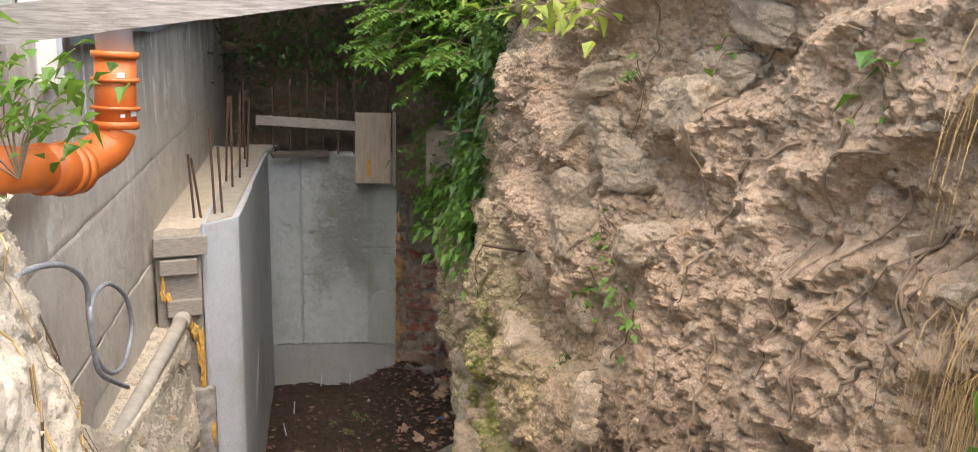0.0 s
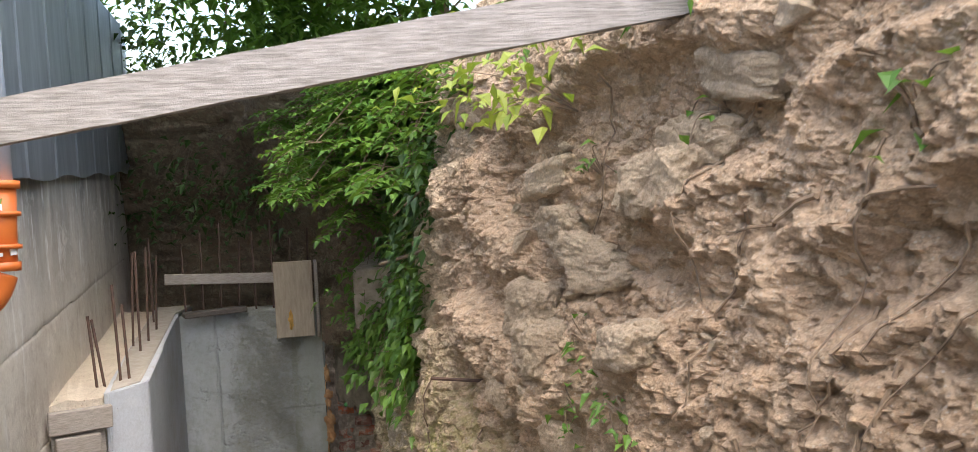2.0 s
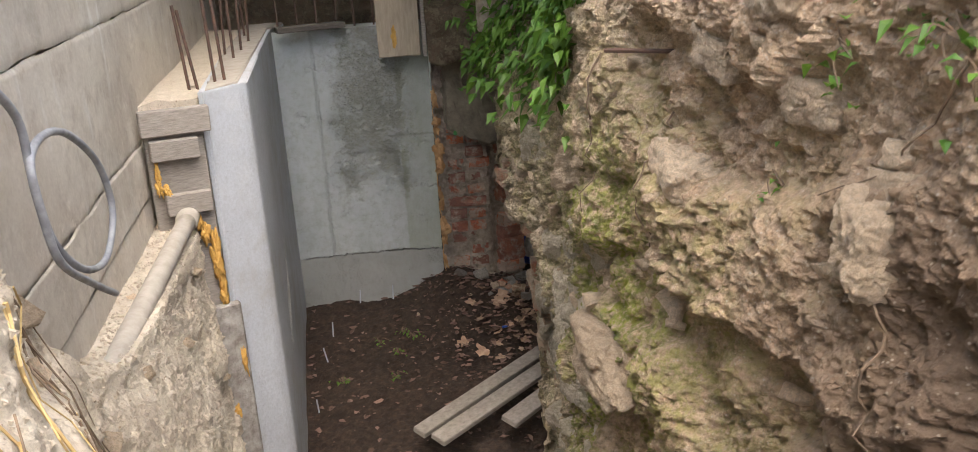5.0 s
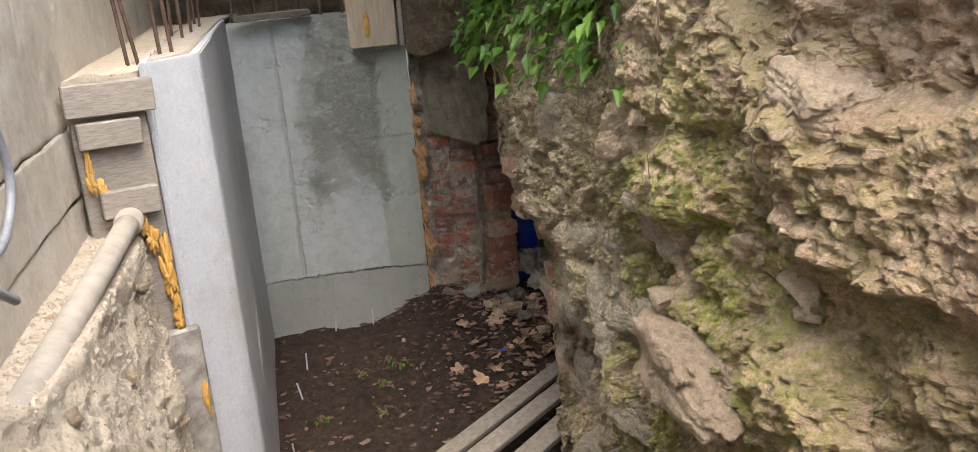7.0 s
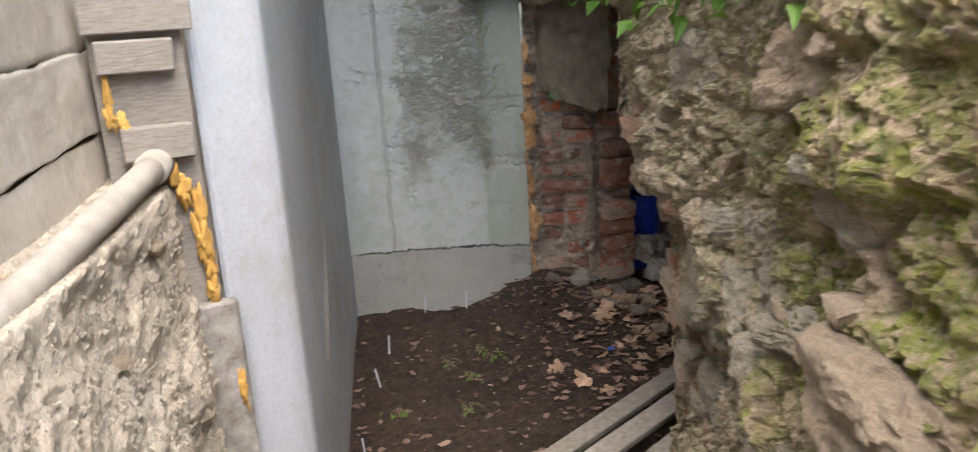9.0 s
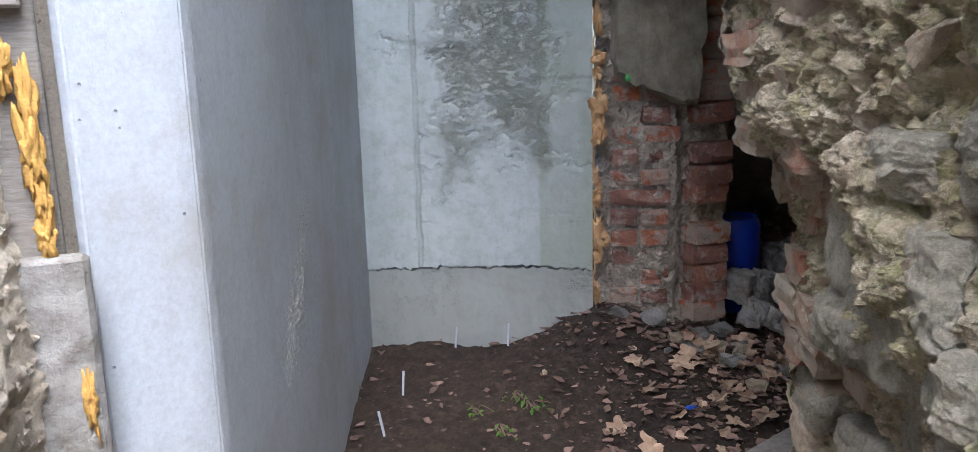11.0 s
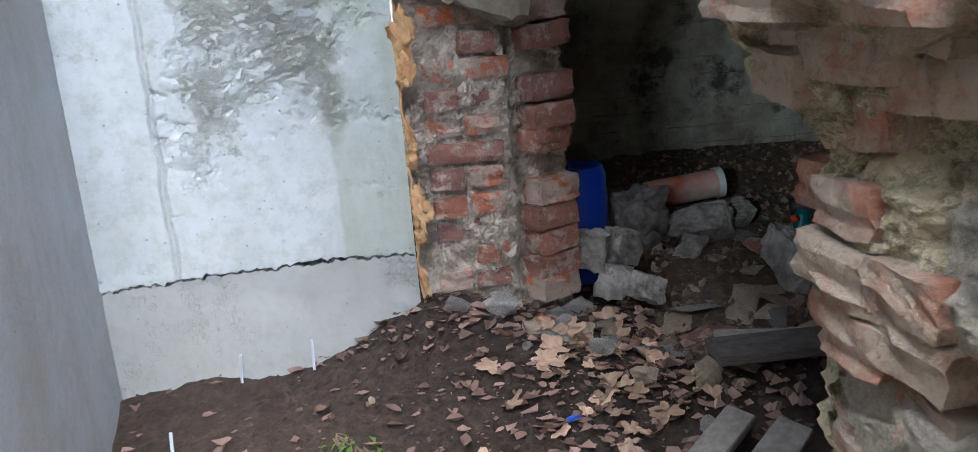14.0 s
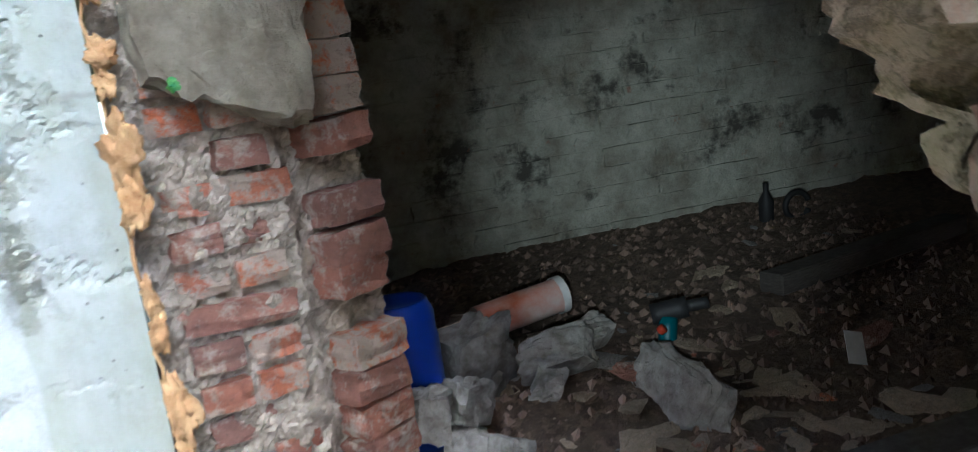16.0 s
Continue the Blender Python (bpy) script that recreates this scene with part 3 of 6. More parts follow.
def rugged(x, y, z):
    """The relief of the cut earth: broad swells, angular clods in layers, and grit."""
    big = 0.045 * fbm(x, y, z * 1.5, 1.3, 4)
    w = 0.25 * noise.noise(Vector((x, y, z)) * 5)
    near, spots = noise.voronoi(Vector((x * 3 + w, y * 4.0 + w, z * 5 + w)))
    wall = min(1.0, max(0.0, (y - 3.4) / 0.6))
    clod = (0.020 + 0.012 * wall) * noise.cell(spots[0] * 7.3) + 0.024 * min(1.0, (near[1] - near[0]) * (2.0 + 3.0 * wall))
    step = min(1.0, max(0.0, 0.5 + 3.2 * noise.noise(Vector((x, y * 1.7, z * 3.2 + 0.4 * w)) * 1.3 + Vector((0, 5, 2)))))
    ledge = (0.062 - 0.03 * wall) * step * step * (3 - 2 * step) - 0.03
    near, spots = noise.voronoi(Vector((x * 12 + w, y * 13, z * 14 + w)))
    small = 0.008 * noise.cell(spots[0] * 5.1) + 0.010 * min(1.0, (near[1] - near[0]) * 3.0)
    near, spots = noise.voronoi(Vector((x * 27 + w, y * 30, z * 34 + 2 * w)))
    small += 0.005 * noise.cell(spots[0] * 3.7) + 0.006 * min(1.0, (near[1] - near[0]) * 3.0)
    mask = min(1.0, max(0.12, 0.45 + 2.2 * noise.noise(Vector((x, y * 0.8, z)) * 1.9 + Vector((3, 0, 0)))))
    soft = (0.024 - 0.012 * wall) * fbm(x, y, z + 7, 6, 4) + 0.010 * fbm(x, y + 3, z, 24, 4)
    fine = 0.011 * noise.fractal(Vector((x, y, z)) * 46, 0.6, 2.2, 3) + 0.003 * noise.noise(Vector((x, y, z)) * 110)
    fine -= (0.010 + 0.014 * wall) * abs(noise.fractal(Vector((x, y, z * 1.3)) * 13, 0.7, 2.1, 3))
    return big + ledge - 0.008 + clod * max(mask, 0.8 * wall) + small * (0.4 + 0.6 * mask) + soft + fine - 0.035


def cliff_point(u, v):
    z = -0.45 + 3.6 * v
    if u <= 0.92:
        y = float(np.interp(u, (0, 0.05, 0.44, 0.80, 0.92), (-6, 1.2, 3.5, 4.9, lerp_table(MOUTH, z)[0])))
        x = cliff_x(y, z)
        n = Vector((-0.93, -0.36, 0.0))
    else:
        a = (u - 0.92) / 0.08
        end = lerp_table(MOUTH, z)[0]
        y = end + 0.05 * math.sin(min(1, a * 2.2) * 1.57)
        x = cliff_x(end, z) + max(0, a - 0.1) * 0.7
        n = Vector((-0.5 + a * 0.5, 0.8 - a * 0.5, 0))
    d = rugged(x, y, z)
    if u > 0.92:
        d += min(1.0, a * 3) * (0.03 * fbm(x, y, z, 8, 5) + 0.02 * noise.cell(Vector((x * 6, 0, z * 11))))
    return Vector((x, y, z)) + n * d


whole("cliff", sheet(860, 560, cliff_point), M_CLIFF, "cut bank of tan clay with old stone footing, mossy low down", "cliff", kind="structure")
CLIFF_OB = bpy.data.objects["cliff"]

BACK = [(0.0, 0.52, 4.95), (0.2, 0.40, 5.5), (0.36, 0.33, 6.0), (0.46, 0.18, 6.28), (0.54, -0.06, 6.42), (0.60, -0.15, 6.60), (0.75, -0.6, 7.25), (1.0, -2.2, 7.45)]


def back_point(u, v):
    x, y = lerp_table(BACK, u)
    z = 1.42 + 1.75 * v
    nx, ny = (-0.95, -0.3) if u < 0.45 else (-0.3, -0.95)
    lean = 0.22 * max(0, z - 2.0) if u > 0.5 else 0.1 * max(0, z - 1.9)
    d = rugged(x, y, z) - lean * (u <= 0.5) + 0.75 * max(0, z - 2.15) * min(1, max(0, u - 0.45) * 6)
    if v < 0.06:
        d -= (0.06 - v) * 6
    return Vector((x + nx * d, y + ny * d, z))


whole("earth_bank_rear", sheet(150, 90, back_point), M_CLIFF, "overhanging earth bank above the cellar mouth, coloured dark for its shade", "earth bank", kind="structure", smooth=True)
# Swaps the bank's earth for the copy with shade in its colour.
bpy.data.objects["earth_bank_rear"].data.materials[0] = M_REAR_SHADED
lintel = box((0.85, 0.85, 0.3), Matrix.Translation((0.27, 6.82, 1.64)), 0.0)
bmesh.ops.subdivide_edges(lintel, edges=lintel.edges[:], cuts=18, use_grid_fill=True)
for v in lintel.verts:
    v.co.z += 0.06 * fbm(v.co.x, v.co.y, 4, 5, 4)
    v.co.y += 0.03 * fbm(v.co.x, 2, v.co.z, 6, 4)
whole("earth_lintel", lintel, M_REAR_SHADED, "earth hanging over the brick pier and cellar mouth, shade put into its colour", "earth", kind="structure", smooth=True)

BANK = [(-6.0, 3.05, 0.6, 0.3), (-2.0, 2.9, 0.5, 0.3), (0.5, 2.55, 0.25, 0.28), (1.6, 2.45, 0.18, 0.26), (2.2, 2.34, 0.13, 0.25), (2.45, 2.15, 0.08, 0.23), (2.62, 1.9, 0.06, 0.22), (2.78, 1.6, 0.07, 0.22), (2.95, 1.36, 0.10, 0.20), (3.2, 1.28, 0.13, 0.18), (3.8, 1.26, 0.15, 0.12), (4.3, 1.26, 0.16, 0.06), (4.4, 1.26, 0.16, 0.06)]


def bank_point(u, v):
    y = float(np.interp(u, (0, 0.05, 0.35, 1.0), (-6, 1.0, 2.3, 4.34)))
    top, ledge, slope = lerp_table(BANK, y)
    x0 = wall_x(y) - 0.05
    base = lerp_table(FLOOR, y)[0] - 0.15
    if v < 0.2:
        a = v / 0.2
        p = Vector((x0 + (ledge + 0.05) * a, y, top + 0.02 * (1 - a)))
    else:
        a = (v - 0.2) / 0.8
        p = Vector((x0 + 0.05 + ledge + slope * (top - base) * a, y, top + (base - top) * a))
    d = float(np.interp(y, (2.6, 3.2), (0.6, 0.35))) * rugged(p.x + 9, p.y, p.z) + 0.008 * fbm(p.x, p.y, p.z, 18, 4)
    return p + Vector((0.95, 0, 0.25)) * d * min(1.0, 0.25 + v * 3)


whole("earth_bank", sheet(380, 260, bank_point), M_BANK, "pale crumbling earth heaped against the foundation", "earth bank", kind="structure", smooth=True)


def ground_edge(y):
    """Where the turf meets the top of the cut bank."""
    if y < 5.1:
        return cliff_x(y, 3.08) - 0.02
    return float(np.interp(y, (5.1, 6.2, 7.0), (cliff_x(5.1, 3.08) - 0.02, 0.55, 0.45)))


def ground_grid():
    """The turf around the trench, one sheet out to the horizon."""
    ys = [-400, -60, -20, -9, *np.arange(-6, 7.01, 0.25), 8, 10, 14, 20, 60, 400]
    bm = bmesh.new()
    rows = []
    for y in ys:
        e = ground_edge(min(max(y, -6), 7.0))
        xs = [-400, -60, -20, -8, -3.2, -1.2, e, e + 0.15, e + 0.4, 2.6, 4, 8, 20, 60, 400]
        rows.append([bm.verts.new((x, y, 3.08 + (0.03 * fbm(x, y, 0, 2.0, 3) if 1 < i < 12 and i != 6 else 0))) for i, x in enumerate(xs)])
    for j in range(len(ys) - 1):
        cy = (ys[j] + ys[j + 1]) / 2
        for i in range(14):
            if -6 < cy < 7.0 and i in (4, 5):
                continue
            bm.faces.new((rows[j][i], rows[j][i + 1], rows[j + 1][i + 1], rows[j + 1][i]))
    return bm


whole("ground", ground_grid(), M_TURF, "rough turf around the trench", "ground", kind="structure")

# The house: a foundation wall, zinc sheet and plaster above it.
house = thing("house", "house on an old concrete foundation with zinc sheet above", "house", (-3.0, 3.0, 0))
HN, HD = Vector((0.966, 0.26, 0)), Vector((-0.26, 0.966, 0))


def on_house(y, z, out=0.0):
    return Vector((wall_x(y), y, z)) + HN * out


def house_slab(y0, y1, z0, z1, out, thick, bevel=0.006):
    a, b = on_house(y0, 0, out), on_house(y1, 0, out)
    c, d = on_house(y1, 0, out - thick), on_house(y0, 0, out - thick)
    return prism([(p.x, p.y) for p in (a, b, c, d)], z0, z1, bevel)


def lift_face(z0, z1, out):
    def f(u, v):
        y = -1.0 + 8.0 * u
        z = z0 + (z1 - z0) * v
        e = max(0.0, abs(2 * v - 1) - 0.86) / 0.14
        d = 0.005 * fbm(y, 3, z, 2, 4) + 0.0015 * fbm(y, 8, z, 26, 4) - 0.006 * e ** 8 * (0.7 + 0.9 * noise.noise(Vector((y * 9, z0, 4))))
        return on_house(y, z + 0.010 * e * fbm(y, z0, 1, 7, 4), out + d)
    return f


for z0, z1, o in ((0.4, 1.386, 0.0), (1.389, 1.572, 0.003), (1.575, 2.007, 0.001), (2.01, 2.64, 0.003)):
    part("wall", house_slab(-7, 7.0, z0, z1, o - 0.016, 0.5), M_HOUSE, house, "weathered concrete foundation lift")
    part("wall_face", sheet(620, 46, lift_face(z0, z1, o)), M_HOUSE, house, "weathered cast face with ragged joints", smooth=True)
part("wall", house_slab(-7, 2.9, 2.645, 3.62, -0.05, 0.4), M_RENDER, house, "grey-green plaster wall")
part("wall", house_slab(2.95, 7.2, 2.70, 3.62, -0.06, 0.4), M_HOUSE, house)
part("corner_post", house_slab(2.88, 2.95, 2.5, 3.62, 0.05, 0.09), M_WHITE, house, "white painted corner trim")


def cladding():
    def f(u, v):
        y = 2.95 + 4.45 * u
        prof = 0.006 * (abs(((y * 1.9) % 1.0) - 0.5) < 0.03)
        return on_house(y, 2.60 + 1.02 * v + 0.01 * math.sin(y * 7) * (v < 0.02), 0.07 + prof)
    bm = sheet(260, 3, f)
    bmesh.ops.solidify(bm, geom=bm.faces[:], thickness=0.004)
    return bm


part("cladding", cladding(), M_SHEET, house, "grey zinc sheet cladding")
part("wall", prism([(wall_x(7.0), 7.0), (-5.5, 5.7), (-5.5, 6.0), (wall_x(7.0) - .1, 7.35)], 0.4, 3.6), M_HOUSE, house)
part("roof", box((6.5, 15.2, 0.08), Matrix.Translation((-3.85, 1.0, 4.25)) @ pose(0, 0, 0, 0, 12, 15.6), 0.02), M_SHEET, house, "dark shallow sheet roof")

# ---- the concrete pit walls ----
A, B, R = Vector((-0.53, 4.42, 0)), Vector((-1.015, 6.335, 0)), Vector((-0.175, 6.51, 0))


def with_joint_edge(p0, p1, thick, z0, z1, seed, nx=220, nz=60, rough=0.004, ragged_top=False):
    """A wall slab between plan points, with an uneven lower edge and rough face."""
    d = (p1 - p0)
    n = Vector((d.y, -d.x, 0)).normalized()

    def f(u, v):
        p = p0 + d * u
        edge = 0.010 * fbm(p.x, p.y, seed, 20, 5, 0.35) + 0.014 * fbm(p.x, p.y, seed, 2.5, 2)
        low, high = (z0, z1 + edge + 0.004 * noise.noise(Vector((p.x * 60, seed, 1)))) if ragged_top else (z0 + edge, z1)
        z = low + (high - low) * v
        r = rough * fbm(p.x, p.y, z, 6, 4)
        if not ragged_top:
            near = min(1.0, max(0.0, (0.31 - abs(p.x + 0.51)) / 0.14)) * min(1.0, max(0.0, (z - 0.60) / 0.3))
            bare = min(1.0, max(0.0, (0.45 * near + 0.55 * fbm(p.x, p.y, z * 1.6, 4.5, 4) - 0.22) * 5))
            r -= bare * (0.003 + 0.009 * max(0.0, noise.fractal(Vector((p.x, p.y, z * 1.5)) * 30, 0.6, 2.1, 3)))
        rag = -0.012 * max(0, 0.4 - v * nz) * abs(fbm(p.x, p.y, seed, 30, 3))
        return Vector((p.x, p.y, z)) + n * (r + rag)
    bm = sheet(nx, nz, f)
    geom = bmesh.ops.extrude_face_region(bm, geom=bm.faces[:])
    for g in geom["geom"]:
        if isinstance(g, bmesh.types.BMVert):
            g.co -= n * thick
    bmesh.ops.recalc_face_normals(bm, faces=bm.faces)
    return bm


wall_back = tagged(new("wall_back"), "grey poured concrete wall with honeycombed patches", "wall", kind="structure")
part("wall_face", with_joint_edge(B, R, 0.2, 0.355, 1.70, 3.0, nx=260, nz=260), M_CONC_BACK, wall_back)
part("footing", with_joint_edge(B + Vector((0, .006, 0)), R + Vector((0, .006, 0)), 0.2, -0.3, 0.347, 3.0, rough=0.006, ragged_top=True), M_CONC_FOOT, wall_back)

wall_fin = tagged(new("wall_fin"), "smooth bluish concrete retaining wall with rebar on top", "wall", kind="structure")
fin = prism([(-0.675, 4.375), (-0.655, 4.375), (-0.572, 4.515), (-0.560, 4.545), (-0.562, 4.575), (-0.742, 5.27), (-0.750, 5.275), (-0.955, 6.08), (-0.985, 6.22), (-1.02, 6.345), (-1.02, 6.6), (-1.25, 6.6), (-0.90, 5.2)], -0.5, 1.725, 0.004)
part("wall_face", fin, M_CONC, wall_fin)
rp = random.Random(13)
gravel = bmesh.new()
for y0, z0, y1, z1, wide, n in ((5.40, 0.79, 5.27, 0.735, 0.026, 420), (5.36, 0.715, 5.16, 0.60, 0.034, 700), (5.18, 0.62, 5.05, 0.47, 0.042, 800)):
    for _ in range(n):
        t = rp.random()
        y, z = y0 + (y1 - y0) * t + rp.gauss(0, wide), z0 + (z1 - z0) * t + rp.gauss(0, wide)
        d = rp.uniform(0.004, 0.009)
        x = -0.562 - (y - 4.575) * 0.2585 - (0.007 if y > 5.27 else 0.0)
        rim = [gravel.verts.new((x - 0.003, y + d * math.cos(a) * rp.uniform(0.6, 1.2), z + d * math.sin(a) * rp.uniform(0.5, 1.0))) for a in (0.2, 1.5, 2.7, 3.9, 5.2)]
        tip = gravel.verts.new((x + d * rp.uniform(0.05, 0.28), y + rp.uniform(-0.4, 0.4) * d, z + rp.uniform(-0.4, 0.4) * d))
        for i in range(5):
            gravel.faces.new((rim[i], rim[(i + 1) % 5], tip))
tagged(part("gravel_patch", gravel, M_CONC_FOOT, wall_fin, "honeycombed patch of bare gravel"), kind="stuff")
fill = prism([(wall_x(4.32) - .02, 4.30), (-0.688, 4.40), (-0.90, 5.2), (-1.24, 6.6), (wall_x(6.6) - .02, 6.6)], 0.3, 1.70, 0.0)
bmesh.ops.subdivide_edges(fill, edges=fill.edges[:], cuts=14, use_grid_fill=True)
for v in fill.verts:
    if v.co.z > 1.6:
        v.co.z += 0.018 * fbm(v.co.x, v.co.y, 1, 8)
top_ = prism([(-0.655, 4.395), (-0.585, 4.535), (-1.02, 6.28), (-1.02, 6.58), (-1.235, 6.58), (-0.89, 5.2)], 1.70, 1.731, 0.0)
bmesh.ops.subdivide_edges(top_, edges=top_.edges[:], cuts=16, use_grid_fill=True)
for v in top_.verts:
    if v.co.z > 1.72:
        v.co.z += 0.008 * fbm(v.co.x, v.co.y, 2, 14) - 0.001
part("mortar_top", top_, M_CEMENTPIPE, wall_fin, "dusty tan mortar on the wall top")
whole("fill_strip", fill, M_BANK, "rough mortar and dirt fill behind the retaining wall", "fill", kind="structure")

# ---- the cellar ----
cellar = [("wall_cellar_back", (4.0, 0.3, 2.4), (2.2, 8.72, 0.9)), ("wall_cellar_right", (0.3, 3.7, 2.4), (4.0, 6.9, 0.9)), ("wall_cellar_front", (3.2, 0.24, 2.4), (2.5, 5.27, 0.9)), ("wall_cellar_left", (0.3, 1.75, 2.4), (0.14, 7.78, 0.9)), ("ceiling", (3.8, 3.7, 0.3), (2.15, 6.95, 1.95))]
for name, size, at in cellar:
    whole(name, box(size, Matrix.Translation(at), 0.01), M_MORTAR, "rough dark cellar masonry", "wall" if "wall" in name else "ceiling", kind="structure")

pillar = tagged(new("brick_pillar"), "crumbling red brick pier with patchy lime mortar", "pillar", kind="structure")
FACE = [(0.0, -0.175, 6.575), (0.58, 0.115, 6.655), (0.66, 0.135, 6.72), (1.0, 0.295, 6.80)]


def pier_face(u, v):
    x, y = lerp_table(FACE, u)
    z = -0.1 + 1.8 * v
    return Vector((x, y, z)) + Vector((0.3, -0.95, 0)) * (0.02 * fbm(x, y, z, 7, 4) + 0.02 * fbm(x, y, z, 22, 4) + 0.006 * fbm(x, y, z, 70, 3))


part("mortar_core", sheet(110, 300, pier_face), M_MORTAR, pillar, "crumbling lime mortar")
part("pier_body", prism([(-0.17, 6.62), (0.09, 6.72), (0.24, 6.85), (0.24, 7.0), (-0.17, 7.0)], -0.1, 1.7, 0.0), M_MORTAR, pillar)
r = random.Random(4)
brick_meshes = []
for i in range(6):
    b = box((1, 1, 1), bevel=0.0)
    bmesh.ops.subdivide_edges(b, edges=b.edges[:], cuts=3, use_grid_fill=True)
    for v in b.verts:
        v.co *= 1 - 0.10 * max(0.0, v.co.length - 0.62)
        v.co += Vector((noise.noise(v.co * 4.1 + Vector((i * 3, 9, 0))), 0.5 * noise.noise(v.co * 4.7 + Vector((i * 3, 2, 0))), noise.noise(v.co * 4.3 + Vector((0, i * 3, 4))))) * 0.06
        v.co += Vector((noise.noise(v.co * 2.3 + Vector((i * 5, 0, 0))), noise.noise(v.co * 2.3 + Vector((0, i * 5, 0))), noise.noise(v.co * 2.3 + Vector((0, 0, i * 5))))) * 0.09
    me = bpy.data.meshes.new("brick")
    b.to_mesh(me)
    b.free()
    me.materials.append(M_BRICK)
    brick_meshes.append(me)


old_bricks = []
for me in brick_meshes:
    me = me.copy()
    me.materials[0] = M_OLDBRICK
    old_bricks.append(me)


def lay(parent, at, size, turn, tilt=0.0, name="brick", mesh=None):
    ob = new(name, mesh or r.choice(brick_meshes))
    ob.parent = parent
    ob.matrix_parent_inverse = Matrix.Translation(-Vector(parent.location))
    ob.matrix_basis = pose(*at, 0, tilt, turn) @ Matrix.Diagonal((*size, 1))
    return ob


for c in range(20):
    z = 0.14 + c * 0.078
    shift = 0.0 if c % 2 else 0.12
    x = -0.16 + 0.02
    while x < 0.11:
        w = min(0.24 if r.random() < 0.4 else 0.115, 0.125 - x)
        if w > 0.04 and r.random() > 0.2:
            t = (x + w / 2 + 0.16) / 0.275
            y = 6.566 + 0.08 * t + r.uniform(-0.008, 0.02)
            lay(pillar, (x + w / 2, y + 0.045, z + r.uniform(-.004, .004)), (w - 0.014, 0.11, 0.058), 16 + r.uniform(-4, 4), r.uniform(-3, 3))
        x += w
    if r.random() > 0.06:
        lay(pillar, (0.220 + r.uniform(-.008, .008), 6.752 + r.uniform(-.008, .008), z + r.uniform(-.004, .004)), (0.15, 0.13, 0.072), 36 + r.uniform(-5, 5), r.uniform(-3, 3))

# ---- things in the trench ----
plank = thing("overhead_plank", "long weathered grey plank spanning the trench overhead", "plank", (0.5, 2.56, 2.75))
pl0, pl1 = Vector((-0.40, 2.525, 2.672)), Vector((1.34, 2.603, 2.933))
bm = bmesh.new()
way = (pl1 - pl0).normalized()
side = Vector((-way.y, way.x, 0)).normalized()
rise = way.cross(side)
for i in range(41):
    p = pl0.lerp(pl1, i / 40)
    ring = []
    for a, b in ((-1, -1), (1, -1), (1, 1), (-1, 1)):
        q = p + side * 0.022 * a + rise * 0.044 * b
        q += (side + rise) * 0.0025 * fbm(q.x, q.y, q.z, 9, 3) * (1 + 1.5 * (i in (0, 40)))
        ring.append(bm.verts.new(q))
    if i:
        for n_ in range(4):
            bm.faces.new((prev[n_], prev[(n_ + 1) % 4], ring[(n_ + 1) % 4], ring[n_]))
    else:
        bm.faces.new(ring[::-1])
    prev = ring
bm.faces.new(prev)
plank_end = part("board", bm, M_PLANK, plank)


def board_between(a, b, width, thick, bevel=0.004, turn=0.0):
    a, b = Vector(a), Vector(b)
    m = Matrix.Translation((a + b) / 2) @ (b - a).to_track_quat("Z", "Y").to_matrix().to_4x4() @ pose(0, 0, 0, 0, 0, turn)
    bm = box((width, thick, (b - a).length), m, bevel)
    return bm


# Formwork in the gap beside the retaining wall.
FW = thing("formwork", "weathered formwork boards with battens and yellow foam", "formwork", (-0.74, 4.26, 0.9))
FA, FN = Vector((0.83, 0.55, 0)), Vector((0.55, -0.83, 0))


def on_front(s, z, out=0.0):
    """A place on the gap's front: s metres from the house wall towards the retaining wall."""
    return Vector((-0.835, 4.215, z)) + FA * s + FN * out


def flat_board(c, along, out, length, height, thick, bevel=0.003, tilt=0.0):
    """A board by its middle, its long way and the way its face looks."""
    along, out = Vector(along).normalized(), Vector(out).normalized()
    up = out.cross(along)
    m = Matrix((along, out, up)).transposed().to_4x4()
    return box((length, thick, height), Matrix.Translation(c) @ m @ pose(0, 0, 0, 0, tilt, 0), bevel)


part("backing_board", flat_board(on_front(0.11, 1.1, 0.0), FA, FN, 0.20, 1.15, 0.025), M_WOOD, FW)
for z, hh, o, s0, s1 in ((1.65, 0.09, 0.03, 0.0, 0.235), (1.555, 0.072, 0.035, 0.02, 0.185), (1.36, 0.078, 0.035, 0.045, 0.20)):
    part("batten", flat_board(on_front((s0 + s1) / 2, z, o), FA, FN, s1 - s0, hh, 0.03, 0.004, 1.5), M_WOOD, FW)
